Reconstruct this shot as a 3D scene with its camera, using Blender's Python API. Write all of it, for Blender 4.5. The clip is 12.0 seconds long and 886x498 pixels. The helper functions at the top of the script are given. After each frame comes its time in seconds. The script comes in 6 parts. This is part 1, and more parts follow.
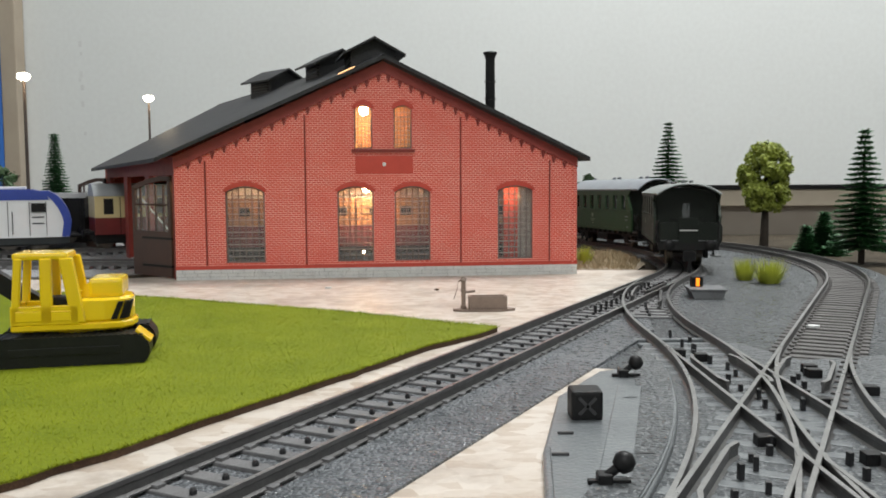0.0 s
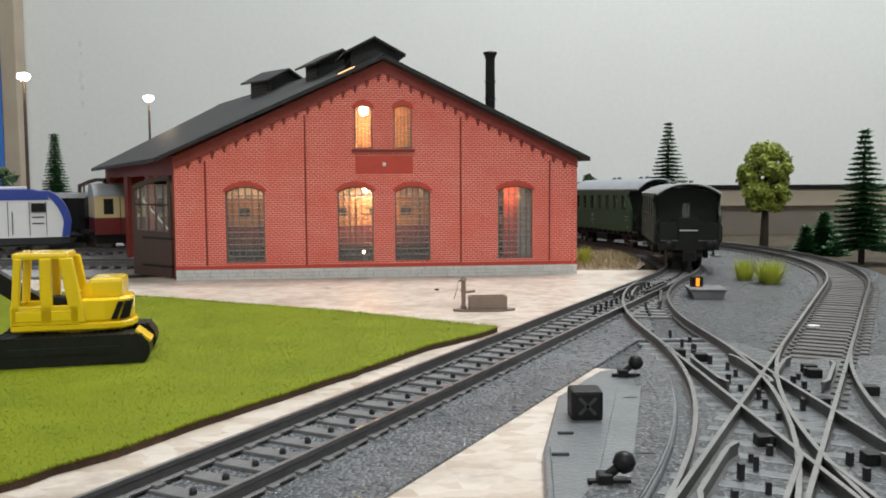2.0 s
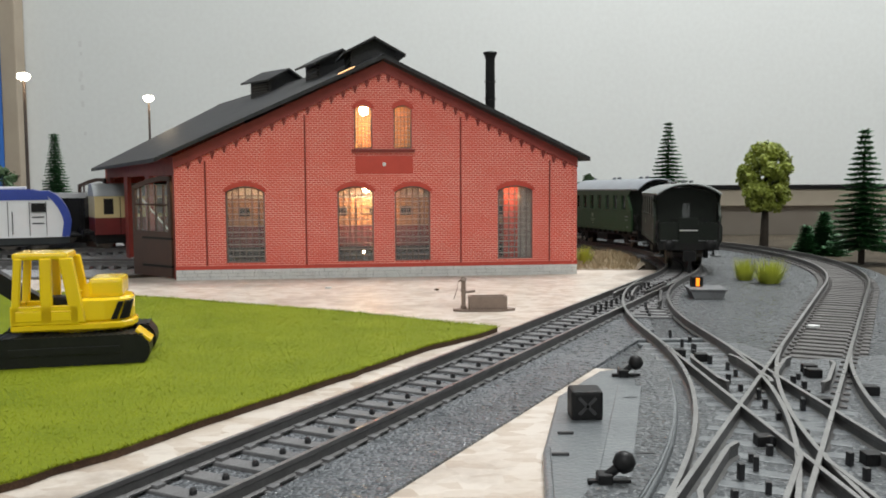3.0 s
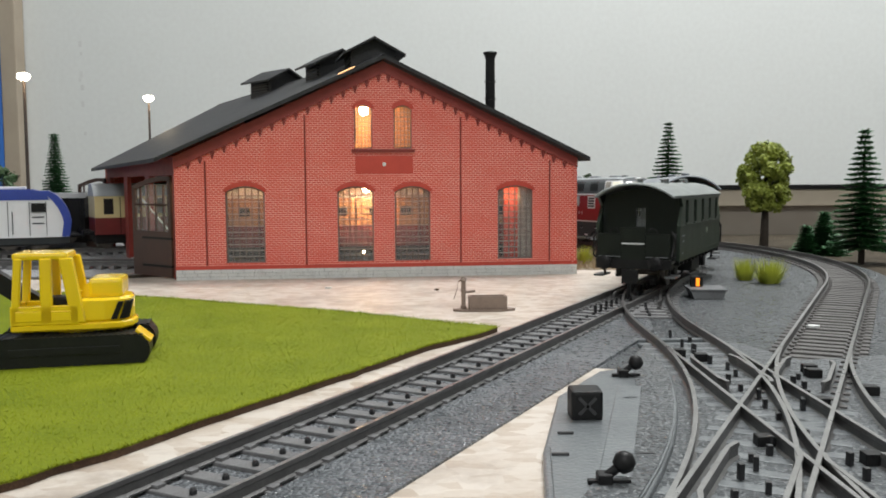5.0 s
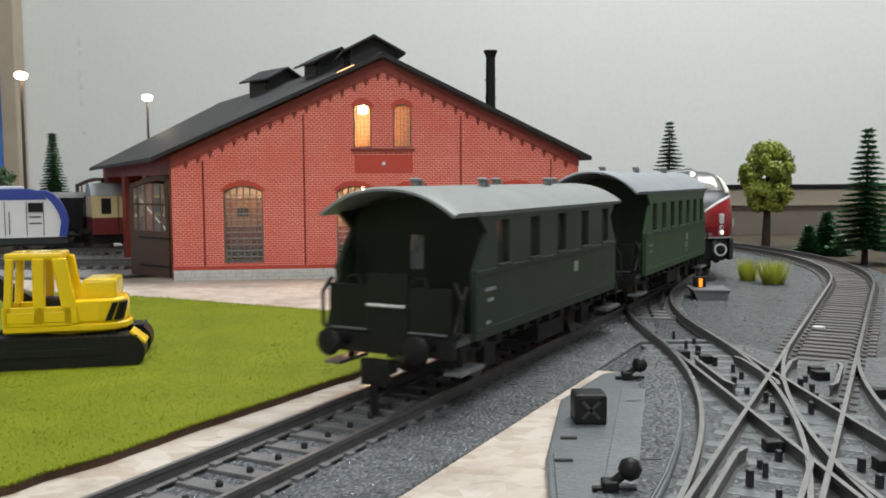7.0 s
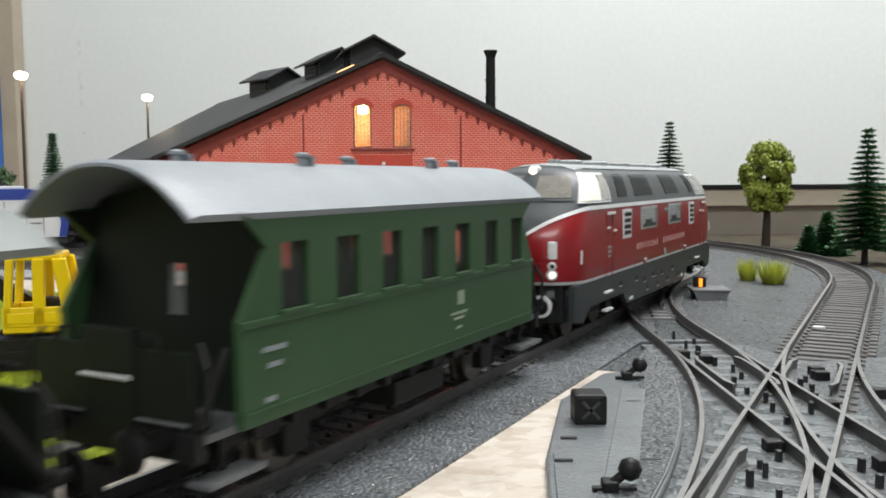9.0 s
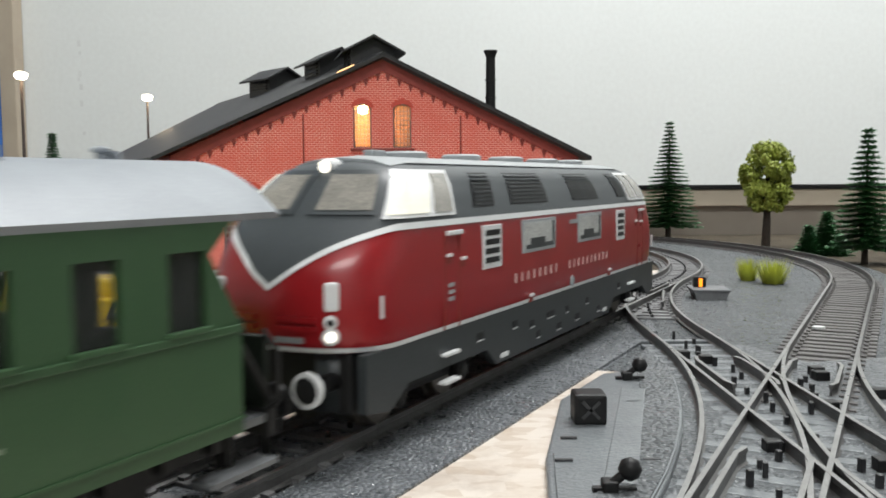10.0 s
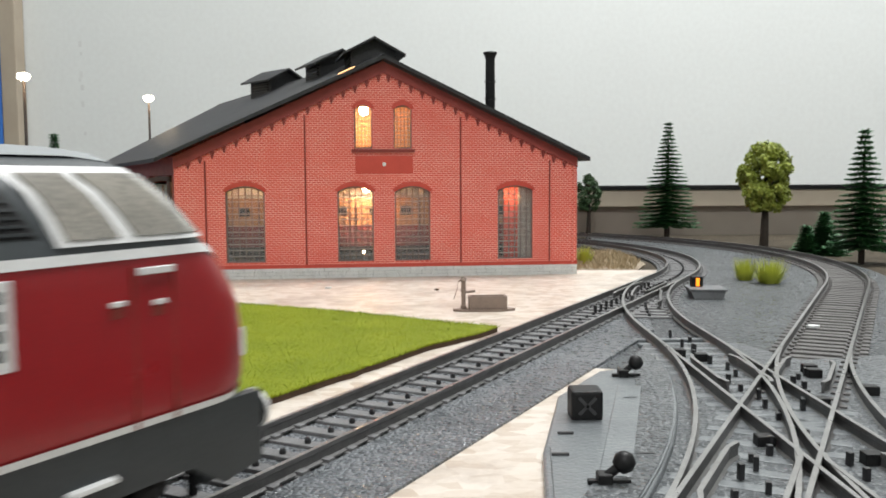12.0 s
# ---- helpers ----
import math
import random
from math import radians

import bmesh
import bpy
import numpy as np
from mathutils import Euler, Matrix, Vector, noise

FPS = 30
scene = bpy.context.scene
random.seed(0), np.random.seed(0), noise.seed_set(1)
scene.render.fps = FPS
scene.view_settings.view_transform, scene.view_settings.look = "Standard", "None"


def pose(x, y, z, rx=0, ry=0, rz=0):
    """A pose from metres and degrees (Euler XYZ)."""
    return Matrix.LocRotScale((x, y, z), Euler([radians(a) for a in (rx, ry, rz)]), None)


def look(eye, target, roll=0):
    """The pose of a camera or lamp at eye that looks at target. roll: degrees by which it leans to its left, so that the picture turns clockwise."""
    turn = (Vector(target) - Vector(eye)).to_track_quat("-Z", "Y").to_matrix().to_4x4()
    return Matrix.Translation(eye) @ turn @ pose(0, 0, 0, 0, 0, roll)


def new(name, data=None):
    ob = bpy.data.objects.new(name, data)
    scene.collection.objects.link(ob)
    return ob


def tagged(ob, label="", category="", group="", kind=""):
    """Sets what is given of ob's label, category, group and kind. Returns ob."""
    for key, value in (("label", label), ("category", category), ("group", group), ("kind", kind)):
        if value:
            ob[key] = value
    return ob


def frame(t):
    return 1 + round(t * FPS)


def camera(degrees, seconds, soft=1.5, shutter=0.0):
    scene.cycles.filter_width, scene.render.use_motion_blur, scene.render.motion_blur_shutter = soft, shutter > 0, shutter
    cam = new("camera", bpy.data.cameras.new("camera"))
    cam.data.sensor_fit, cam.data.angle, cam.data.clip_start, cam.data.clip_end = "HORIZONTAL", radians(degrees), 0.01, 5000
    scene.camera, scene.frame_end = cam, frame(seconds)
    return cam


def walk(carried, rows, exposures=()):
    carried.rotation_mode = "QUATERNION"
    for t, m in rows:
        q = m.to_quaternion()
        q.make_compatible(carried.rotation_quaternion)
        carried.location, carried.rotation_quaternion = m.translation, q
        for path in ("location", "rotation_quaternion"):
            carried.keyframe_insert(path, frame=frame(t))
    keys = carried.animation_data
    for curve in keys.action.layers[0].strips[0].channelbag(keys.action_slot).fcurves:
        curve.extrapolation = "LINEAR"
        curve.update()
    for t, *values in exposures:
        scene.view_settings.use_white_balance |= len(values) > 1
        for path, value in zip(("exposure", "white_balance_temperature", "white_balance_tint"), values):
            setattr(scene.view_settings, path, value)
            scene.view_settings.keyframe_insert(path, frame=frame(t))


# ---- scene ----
# A model railway at its true size; lengths in the builders below are millimetres.
cam = camera(53.66, 12.0, soft=1.8, shutter=0.5)
NEAR = look((0, 0.004, 0.0487), (0, 1.004, -0.030), roll=-0.3)
REST = look((0, 0, 0.049), (0, 1, -0.0297), roll=-0.3)
walk(cam, [(0, REST), (6.0, REST), (6.35, look((0, 0.001, 0.0489), (0, 1.001, -0.0298), roll=-0.3)), (6.8, NEAR), (11.7, NEAR), (11.95, REST), (12.0, REST)],
     exposures=[(0, 0.0), (7.2, 0.0), (8.8, 0.31), (12.0, 0.25)])

# ---- light: one room with two ceiling lights ----
world = bpy.data.worlds.new("room_air")
world.use_nodes = True
world.node_tree.nodes["Background"].inputs["Color"].default_value = (0.9, 0.95, 1.0, 1)
world.node_tree.nodes["Background"].inputs["Strength"].default_value = 0.3
scene.world = world


def ceiling_lamp(x, y, power, size):
    data = bpy.data.lights.new("ceiling_lamp", "AREA")
    data.shape, data.size, data.size_y = "RECTANGLE", size, size * 0.5
    data.energy, data.color = power, (0.99, 0.99, 0.985)
    ob = new("ceiling_lamp", data)
    ob.matrix_world = look((x, y, 1.46), (x, y, 0))
    return ob


ceiling_lamp(0.44, 0.72, 28.8, 0.9)
ceiling_lamp(-0.1, -1.1, 20.5, 0.9)


# ---- materials ----
def nodes_of(name):
    m = bpy.data.materials.new(name)
    m.use_nodes = True
    return m, m.node_tree, m.node_tree.nodes["Principled BSDF"]


def add(tree, kind, **values):
    n = tree.nodes.new(kind)
    for key, v in values.items():
        n.inputs[key.replace("_", " ")].default_value = v
    return n


def paint(name, c, c2=None, scale=400, rough=0.5, bump=0.0, fine=2500, metal=0.0, coat=0.0, spread=0.25, emit=0.0, spec=0.5):
    """A surface with coarse stains and fine grain; c and c2 are its two colours."""
    m, t, b = nodes_of(name)
    c2 = c2 or tuple(v * 0.75 for v in c)
    tc = add(t, "ShaderNodeTexCoord")
    big = add(t, "ShaderNodeTexNoise", Scale=scale, Detail=5.0, Roughness=0.6)
    small = add(t, "ShaderNodeTexNoise", Scale=fine, Detail=2.0)
    t.links.new(tc.outputs["Object"], big.inputs["Vector"])
    t.links.new(tc.outputs["Object"], small.inputs["Vector"])
    mid = add(t, "ShaderNodeMath")
    mid.operation = "ADD"
    t.links.new(big.outputs["Fac"], mid.inputs[0])
    t.links.new(small.outputs["Fac"], mid.inputs[1])
    ramp = add(t, "ShaderNodeMapRange")
    ramp.inputs["From Min"].default_value, ramp.inputs["From Max"].default_value = 1 - spread, 1 + spread
    t.links.new(mid.outputs[0], ramp.inputs["Value"])
    mix = t.nodes.new("ShaderNodeMix")
    mix.data_type = "RGBA"
    mix.inputs[6].default_value, mix.inputs[7].default_value = (*c, 1), (*c2, 1)
    t.links.new(ramp.outputs[0], mix.inputs["Factor"])
    t.links.new(mix.outputs[2], b.inputs["Base Color"])
    rr = add(t, "ShaderNodeMapRange")
    rr.inputs["To Min"].default_value, rr.inputs["To Max"].default_value = max(0.03, rough - 0.08), min(1, rough + 0.08)
    t.links.new(big.outputs["Fac"], rr.inputs["Value"])
    t.links.new(rr.outputs[0], b.inputs["Roughness"])
    b.inputs["Metallic"].default_value = metal
    b.inputs["Coat Weight"].default_value = coat
    b.inputs["Specular IOR Level"].default_value = spec
    if bump:
        bm_ = add(t, "ShaderNodeBump", Strength=0.6, Distance=bump * 0.001)
        t.links.new(small.outputs["Fac"], bm_.inputs["Height"])
        t.links.new(bm_.outputs[0], b.inputs["Normal"])
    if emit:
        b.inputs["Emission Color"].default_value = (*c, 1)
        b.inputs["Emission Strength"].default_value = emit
    return m


def glow(name, c, strength):
    m, t, b = nodes_of(name)
    b.inputs["Base Color"].default_value = (*c, 1)
    b.inputs["Emission Color"].default_value = (*c, 1)
    b.inputs["Emission Strength"].default_value = strength
    return m


def glass(name, c, rough=0.05, alpha=0.25):
    m, t, b = nodes_of(name)
    b.inputs["Base Color"].default_value = (*c, 1)
    b.inputs["Roughness"].default_value = rough
    b.inputs["Alpha"].default_value = alpha
    return m


def grains(name, c, c2, cell, depth, rough=0.5, sparkle=0.0):
    """Loose-grain or foam surface: cells a cell mm wide with relief, dusty stains over them."""
    m, t, b = nodes_of(name)
    tc = add(t, "ShaderNodeTexCoord")
    vor = add(t, "ShaderNodeTexVoronoi", Scale=1000.0 / cell)
    big = add(t, "ShaderNodeTexNoise", Scale=25.0, Detail=6.0, Roughness=0.65)
    for n in (vor, big):
        t.links.new(tc.outputs["Object"], n.inputs["Vector"])
    sep = t.nodes.new("ShaderNodeSeparateColor")
    t.links.new(vor.outputs["Color"], sep.inputs[0])
    k = add(t, "ShaderNodeMath")
    k.operation = "MULTIPLY_ADD"
    k.inputs[1].default_value, k.inputs[2].default_value = 0.55, -0.05
    t.links.new(sep.outputs[0], k.inputs[0])
    s = add(t, "ShaderNodeMath")
    s.operation = "ADD"
    t.links.new(k.outputs[0], s.inputs[0])
    mr = add(t, "ShaderNodeMapRange")
    mr.inputs["From Min"].default_value, mr.inputs["From Max"].default_value = 0.3, 0.7
    mr.inputs["To Max"].default_value = 0.6
    t.links.new(big.outputs["Fac"], mr.inputs["Value"])
    t.links.new(mr.outputs[0], s.inputs[1])
    mix = t.nodes.new("ShaderNodeMix")
    mix.data_type = "RGBA"
    mix.inputs[6].default_value, mix.inputs[7].default_value = (*c, 1), (*c2, 1)
    t.links.new(s.outputs[0], mix.inputs["Factor"])
    t.links.new(mix.outputs[2], b.inputs["Base Color"])
    if sparkle:
        cmp_ = add(t, "ShaderNodeMapRange")
        cmp_.inputs["From Min"].default_value, cmp_.inputs["From Max"].default_value = 0.7, 0.95
        cmp_.inputs["To Min"].default_value, cmp_.inputs["To Max"].default_value = rough, rough - sparkle
        t.links.new(sep.outputs[1], cmp_.inputs["Value"])
        t.links.new(cmp_.outputs[0], b.inputs["Roughness"])
    else:
        b.inputs["Roughness"].default_value = rough
    bp = add(t, "ShaderNodeBump", Strength=1.0, Distance=depth * 0.001)
    bp.invert = True
    t.links.new(vor.outputs["Distance"], bp.inputs["Height"])
    t.links.new(bp.outputs[0], b.inputs["Normal"])
    return m


def brickwork(name, c, c2, mortar, w, h):
    m, t, b = nodes_of(name)
    tc = add(t, "ShaderNodeTexCoord")
    uv = t.nodes.new("ShaderNodeSeparateXYZ")
    t.links.new(tc.outputs["Object"], uv.inputs[0])
    cmb = t.nodes.new("ShaderNodeCombineXYZ")
    t.links.new(uv.outputs["X"], cmb.inputs["X"])
    t.links.new(uv.outputs["Z"], cmb.inputs["Y"])
    br = add(t, "ShaderNodeTexBrick", Scale=1000.0, Mortar_Size=0.17, Mortar_Smooth=0.25, Bias=0.0, Brick_Width=w, Row_Height=h)
    br.inputs["Color1"].default_value, br.inputs["Color2"].default_value, br.inputs["Mortar"].default_value = (*c, 1), (*c2, 1), (*mortar, 1)
    t.links.new(cmb.outputs[0], br.inputs["Vector"])
    big = add(t, "ShaderNodeTexNoise", Scale=45.0, Detail=6.0, Roughness=0.7)
    t.links.new(tc.outputs["Object"], big.inputs["Vector"])
    mr = add(t, "ShaderNodeMapRange")
    mr.inputs["From Min"].default_value, mr.inputs["From Max"].default_value = 0.42, 0.66
    mr.inputs["To Max"].default_value = 0.45
    t.links.new(big.outputs["Fac"], mr.inputs["Value"])
    mix = t.nodes.new("ShaderNodeMix")
    mix.data_type = "RGBA"
    mix.inputs[7].default_value = (*c, 1)
    t.links.new(mr.outputs[0], mix.inputs["Factor"])
    t.links.new(br.outputs["Color"], mix.inputs[6])
    t.links.new(mix.outputs[2], b.inputs["Base Color"])
    b.inputs["Roughness"].default_value = 0.62
    b.inputs["Specular IOR Level"].default_value = 0.3
    bp = add(t, "ShaderNodeBump", Strength=0.15, Distance=0.00005)
    bp.invert = True
    t.links.new(br.outputs["Fac"], bp.inputs["Height"])
    t.links.new(bp.outputs[0], b.inputs["Normal"])
    return m


def wood_board(name, c, c2, c3):
    """Pale pressed board: long chips in two tones with grime."""
    m, t, b = nodes_of(name)
    tc = add(t, "ShaderNodeTexCoord")
    mp = t.nodes.new("ShaderNodeMapping")
    mp.inputs["Scale"].default_value = (1, 1.7, 1)
    mp.inputs["Rotation"].default_value = (0, 0, 0.5)
    t.links.new(tc.outputs["Object"], mp.inputs[0])
    chips = add(t, "ShaderNodeTexVoronoi", Scale=210.0, Randomness=1.0)
    fine = add(t, "ShaderNodeTexNoise", Scale=260.0, Detail=7.0, Roughness=0.7, Distortion=0.8)
    grime = add(t, "ShaderNodeTexNoise", Scale=28.0, Detail=6.0, Roughness=0.7)
    t.links.new(mp.outputs[0], chips.inputs["Vector"])
    t.links.new(mp.outputs[0], fine.inputs["Vector"])
    t.links.new(tc.outputs["Object"], grime.inputs["Vector"])
    sep = t.nodes.new("ShaderNodeSeparateColor")
    t.links.new(chips.outputs["Color"], sep.inputs[0])
    m1, m2 = t.nodes.new("ShaderNodeMix"), t.nodes.new("ShaderNodeMix")
    m1.data_type = m2.data_type = "RGBA"
    av = add(t, "ShaderNodeMath")
    av.operation = "MULTIPLY"
    t.links.new(sep.outputs[0], av.inputs[0])
    t.links.new(fine.outputs["Fac"], av.inputs[1])
    sharp = add(t, "ShaderNodeMapRange")
    sharp.inputs["From Min"].default_value, sharp.inputs["From Max"].default_value = 0.12, 0.52
    t.links.new(av.outputs[0], sharp.inputs["Value"])
    t.links.new(sharp.outputs[0], m1.inputs["Factor"])
    m1.inputs[6].default_value, m1.inputs[7].default_value = (*c, 1), (*c2, 1)
    gr = add(t, "ShaderNodeMapRange")
    gr.inputs["From Min"].default_value, gr.inputs["From Max"].default_value = 0.5, 0.66
    t.links.new(grime.outputs["Fac"], gr.inputs["Value"])
    t.links.new(gr.outputs[0], m2.inputs["Factor"])
    t.links.new(m1.outputs[2], m2.inputs[6])
    m2.inputs[7].default_value = (*c3, 1)
    t.links.new(m2.outputs[2], b.inputs["Base Color"])
    b.inputs["Roughness"].default_value = 0.42
    bp = add(t, "ShaderNodeBump", Strength=0.5, Distance=0.0002)
    t.links.new(fine.outputs["Fac"], bp.inputs["Height"])
    t.links.new(bp.outputs[0], b.inputs["Normal"])
    return m


M_BALLAST = grains("grey_ballast", (0.16, 0.165, 0.172), (0.36, 0.368, 0.378), 0.9, 0.35, 0.55, 0.3)
M_FOAM = grains("grey_foam_bed", (0.050, 0.058, 0.064), (0.20, 0.214, 0.229), 0.95, 0.9, 0.38, 0.30)
M_GRIT = grains("dark_loose_gravel", (0.014, 0.019, 0.022), (0.080, 0.091, 0.098), 1.1, 0.9, 0.5, 0.35)
M_EARTH = grains("brown_scatter", (0.16, 0.125, 0.085), (0.34, 0.28, 0.20), 1.2, 0.5, 0.8)
M_FARTABLE = paint("grey_brown_table_paint", (0.036, 0.030, 0.022), (0.085, 0.070, 0.050), 60, 0.9, 0.8, 420, spec=0.15)
M_BOARD = wood_board("pale_chipboard", (0.62, 0.565, 0.50), (0.45, 0.37, 0.295), (0.37, 0.31, 0.26))
M_GRASS = paint("grass_fibre", (0.19, 0.225, 0.007), (0.125, 0.165, 0.005), 45, 0.75, 0.2, 1500, spec=0.2)
M_BLADE = paint("grass_blade", (0.27, 0.305, 0.011), (0.17, 0.22, 0.007), 40, 0.7, 0.0, 900, spec=0.2)
M_MATEDGE = paint("dark_brown_mat_edge", (0.045, 0.022, 0.012), (0.10, 0.055, 0.03), 150, 0.85, 0.2)
M_WALL = paint("white_room_wall", (0.725, 0.755, 0.745), (0.69, 0.715, 0.705), 3, 0.7, 0.1, 150)
M_CEIL = paint("white_ceiling", (0.8, 0.8, 0.78), None, 3, 0.8)
M_FLOOR = paint("grey_room_floor", (0.3, 0.28, 0.25), None, 5, 0.6)
M_RAIL = paint("weathered_rail", (0.125, 0.123, 0.122), (0.085, 0.083, 0.082), 300, 0.4, 0.05, metal=0.2)
M_RAILTOP = paint("bright_rail_head", (0.34, 0.335, 0.33), (0.22, 0.215, 0.21), 120, 0.3, 0.0, metal=0.8)
M_TIE = paint("dark_grey_sleeper", (0.11, 0.11, 0.112), (0.17, 0.17, 0.172), 250, 0.6, 0.15)
M_TIE_BROWN = paint("brown_grey_sleeper", (0.07, 0.066, 0.064), (0.11, 0.105, 0.10), 250, 0.6, 0.15)
M_STUD = paint("black_contact_stud", (0.02, 0.02, 0.022), None, 500, 0.35)
M_PLATE = paint("light_grey_moulded_plastic", (0.172, 0.188, 0.196), (0.118, 0.131, 0.139), 90, 0.33, 0.25, 1400)
M_BLACK = paint("black_plastic", (0.008, 0.008, 0.009), (0.015, 0.015, 0.015), 500, 0.45, spec=0.22)
M_BRICK = brickwork("red_brick_plastic", (0.66, 0.094, 0.064), (0.59, 0.080, 0.054), (0.86, 0.43, 0.36), 2.5, 1.08)
M_RED = paint("plain_red_plastic", (0.56, 0.068, 0.042), (0.49, 0.058, 0.036), 120, 0.55)
# Dark red for trim; also the wall red with shade put into it.
M_REDDK = paint("dark_red_trim_and_shade", (0.24, 0.03, 0.02), (0.18, 0.022, 0.015), 200, 0.55)
M_ROOF = paint("black_slate_roof", (0.022, 0.023, 0.025), (0.036, 0.036, 0.038), 120, 0.55, 0.15, 900, spec=0.3)
M_STONE = paint("pale_grey_stone", (0.74, 0.75, 0.73), (0.58, 0.59, 0.57), 200, 0.6, 0.2)
M_JOINT = paint("stone_joint", (0.36, 0.36, 0.35), None, 200, 0.8)
M_MUNTIN = paint("grey_window_bar", (0.20, 0.16, 0.14), (0.13, 0.10, 0.09), 300, 0.5)
M_PANE = glass("clear_pane", (0.8, 0.85, 0.85), 0.08, 0.10)
M_BROWNDOOR = paint("dark_brown_door", (0.045, 0.022, 0.016), (0.07, 0.035, 0.025), 200, 0.5, 0.1)
M_INSIDE = paint("shed_inner_wall", (0.34, 0.13, 0.08), (0.25, 0.09, 0.06), 100, 0.7)
M_GRAVEL = grains("grey_moulded_gravel", (0.062, 0.070, 0.074), (0.142, 0.155, 0.163), 1.2, 1.0, 0.42)
M_UNDERC = paint("dark_grey_moulding", (0.05, 0.05, 0.052), None, 300, 0.5)
M_TAUPE = paint("taupe_board", (0.33, 0.288, 0.242), (0.275, 0.238, 0.203), 30, 0.6)
M_BEIGE = paint("beige_ledge", (0.56, 0.49, 0.39), (0.48, 0.42, 0.33), 30, 0.55)
M_POST = paint("pale_wood_post", (0.42, 0.36, 0.28), (0.36, 0.30, 0.23), 20, 0.6)
M_BLUECLOTH = paint("blue_cloth", (0.03, 0.15, 0.48), (0.02, 0.10, 0.36), 15, 0.8)
M_YELLOW = paint("yellow_toy_enamel", (0.92, 0.64, 0.008), (0.90, 0.61, 0.007), 60, 0.24, coat=0.6)
M_RUBBER = paint("black_rubber_track", (0.009, 0.010, 0.010), (0.015, 0.016, 0.015), 300, 0.42, 0.1, spec=0.22)
M_PUMP = paint("brown_grey_cast", (0.27, 0.20, 0.16), (0.2, 0.15, 0.12), 300, 0.6)
M_CREAM = paint("cream_coach_side", (0.62, 0.52, 0.28), (0.55, 0.46, 0.24), 100, 0.4)
M_MAROON = paint("maroon_coach_side", (0.16, 0.02, 0.02), (0.12, 0.016, 0.016), 100, 0.4)
M_BLUE = paint("cobalt_enamel", (0.022, 0.05, 0.30), (0.03, 0.065, 0.36), 80, 0.35, coat=0.3)
M_LOCOWHITE = paint("white_enamel", (0.80, 0.81, 0.82), (0.74, 0.75, 0.76), 80, 0.35)
M_TRUNK = paint("dark_bark", (0.055, 0.042, 0.032), (0.03, 0.024, 0.018), 300, 0.85, 0.3)
M_NEEDLE = paint("spruce_needle", (0.050, 0.175, 0.060), (0.028, 0.11, 0.040), 200, 0.55)
M_NEEDLE_TIP = paint("spruce_tip", (0.060, 0.20, 0.07), (0.032, 0.12, 0.043), 200, 0.5)
M_LEAF = paint("olive_leaf", (0.34, 0.39, 0.055), (0.19, 0.24, 0.035), 150, 0.6)
M_LEAFDK = paint("dark_leaf", (0.06, 0.125, 0.045), (0.03, 0.07, 0.025), 150, 0.6)
M_TUFT = paint("yellow_green_tuft", (0.50, 0.54, 0.07), (0.34, 0.38, 0.045), 150, 0.7)
M_STRAW = paint("straw_tuft", (0.38, 0.31, 0.19), (0.26, 0.20, 0.11), 150, 0.8)
M_CONCRETE = paint("grey_block", (0.16, 0.165, 0.17), (0.11, 0.115, 0.12), 200, 0.6, 0.15)
M_ORANGE = glow("orange_signal_glow", (1.0, 0.25, 0.012), 1.7)
M_LAMPHEAD = glow("yard_lamp_glow", (1.0, 0.86, 0.66), 14.0)
M_POLE = paint("brown_lamp_pole", (0.06, 0.045, 0.038), None, 300, 0.5)


# ---- builders (millimetres) ----
def box(bm, x0, x1, y0, y1, z0, z1, m=None, bevel=0.0):
    vs = [bm.verts.new((x, y, z)) for x in (x0, x1) for y in (y0, y1) for z in (z0, z1)]
    if m is not None:
        for v in vs:
            v.co = m @ v.co
    fs = [bm.faces.new([vs[i] for i in q]) for q in ((0, 1, 3, 2), (4, 6, 7, 5), (0, 4, 5, 1), (2, 3, 7, 6), (0, 2, 6, 4), (1, 5, 7, 3))]
    if bevel:
        es = list({e for f in fs for e in f.edges})
        bmesh.ops.bevel(bm, geom=es, offset=bevel, segments=2, profile=0.6, affect="EDGES")
    return bm


def tube(bm, p0, p1, r0, r1=None, n=12):
    """A capped round bar from p0 to p1."""
    r1 = r0 if r1 is None else r1
    p0, p1 = Vector(p0), Vector(p1)
    q = (p1 - p0).to_track_quat("Z", "Y")
    rings = []
    for p, r in ((p0, r0), (p1, r1)):
        rings.append([bm.verts.new(p + q @ Vector((r * math.cos(2 * math.pi * i / n), r * math.sin(2 * math.pi * i / n), 0))) for i in range(n)])
    for i in range(n):
        bm.faces.new((rings[0][i], rings[0][(i + 1) % n], rings[1][(i + 1) % n], rings[1][i]))
    bm.faces.new(rings[0][::-1])
    bm.faces.new(rings[1])
    return bm


def turned(bm, profile, centre=(0, 0, 0), axis="Z", n=20):
    """A solid of revolution from (radius, height) pairs."""
    rings = []
    c = Vector(centre)
    for r, h in profile:
        ring = []
        for i in range(n):
            a = 2 * math.pi * i / n
            v = (r * math.cos(a), r * math.sin(a), h)
            v = {"Z": v, "X": (v[2], v[0], v[1]), "Y": (v[0], v[2], v[1])}[axis]
            ring.append(bm.verts.new(c + Vector(v)))
        rings.append(ring)
    for a, b in zip(rings, rings[1:]):
        for i in range(n):
            bm.faces.new((a[i], a[(i + 1) % n], b[(i + 1) % n], b[i]))
    bm.faces.new(rings[0][::-1])
    bm.faces.new(rings[-1])
    return bm


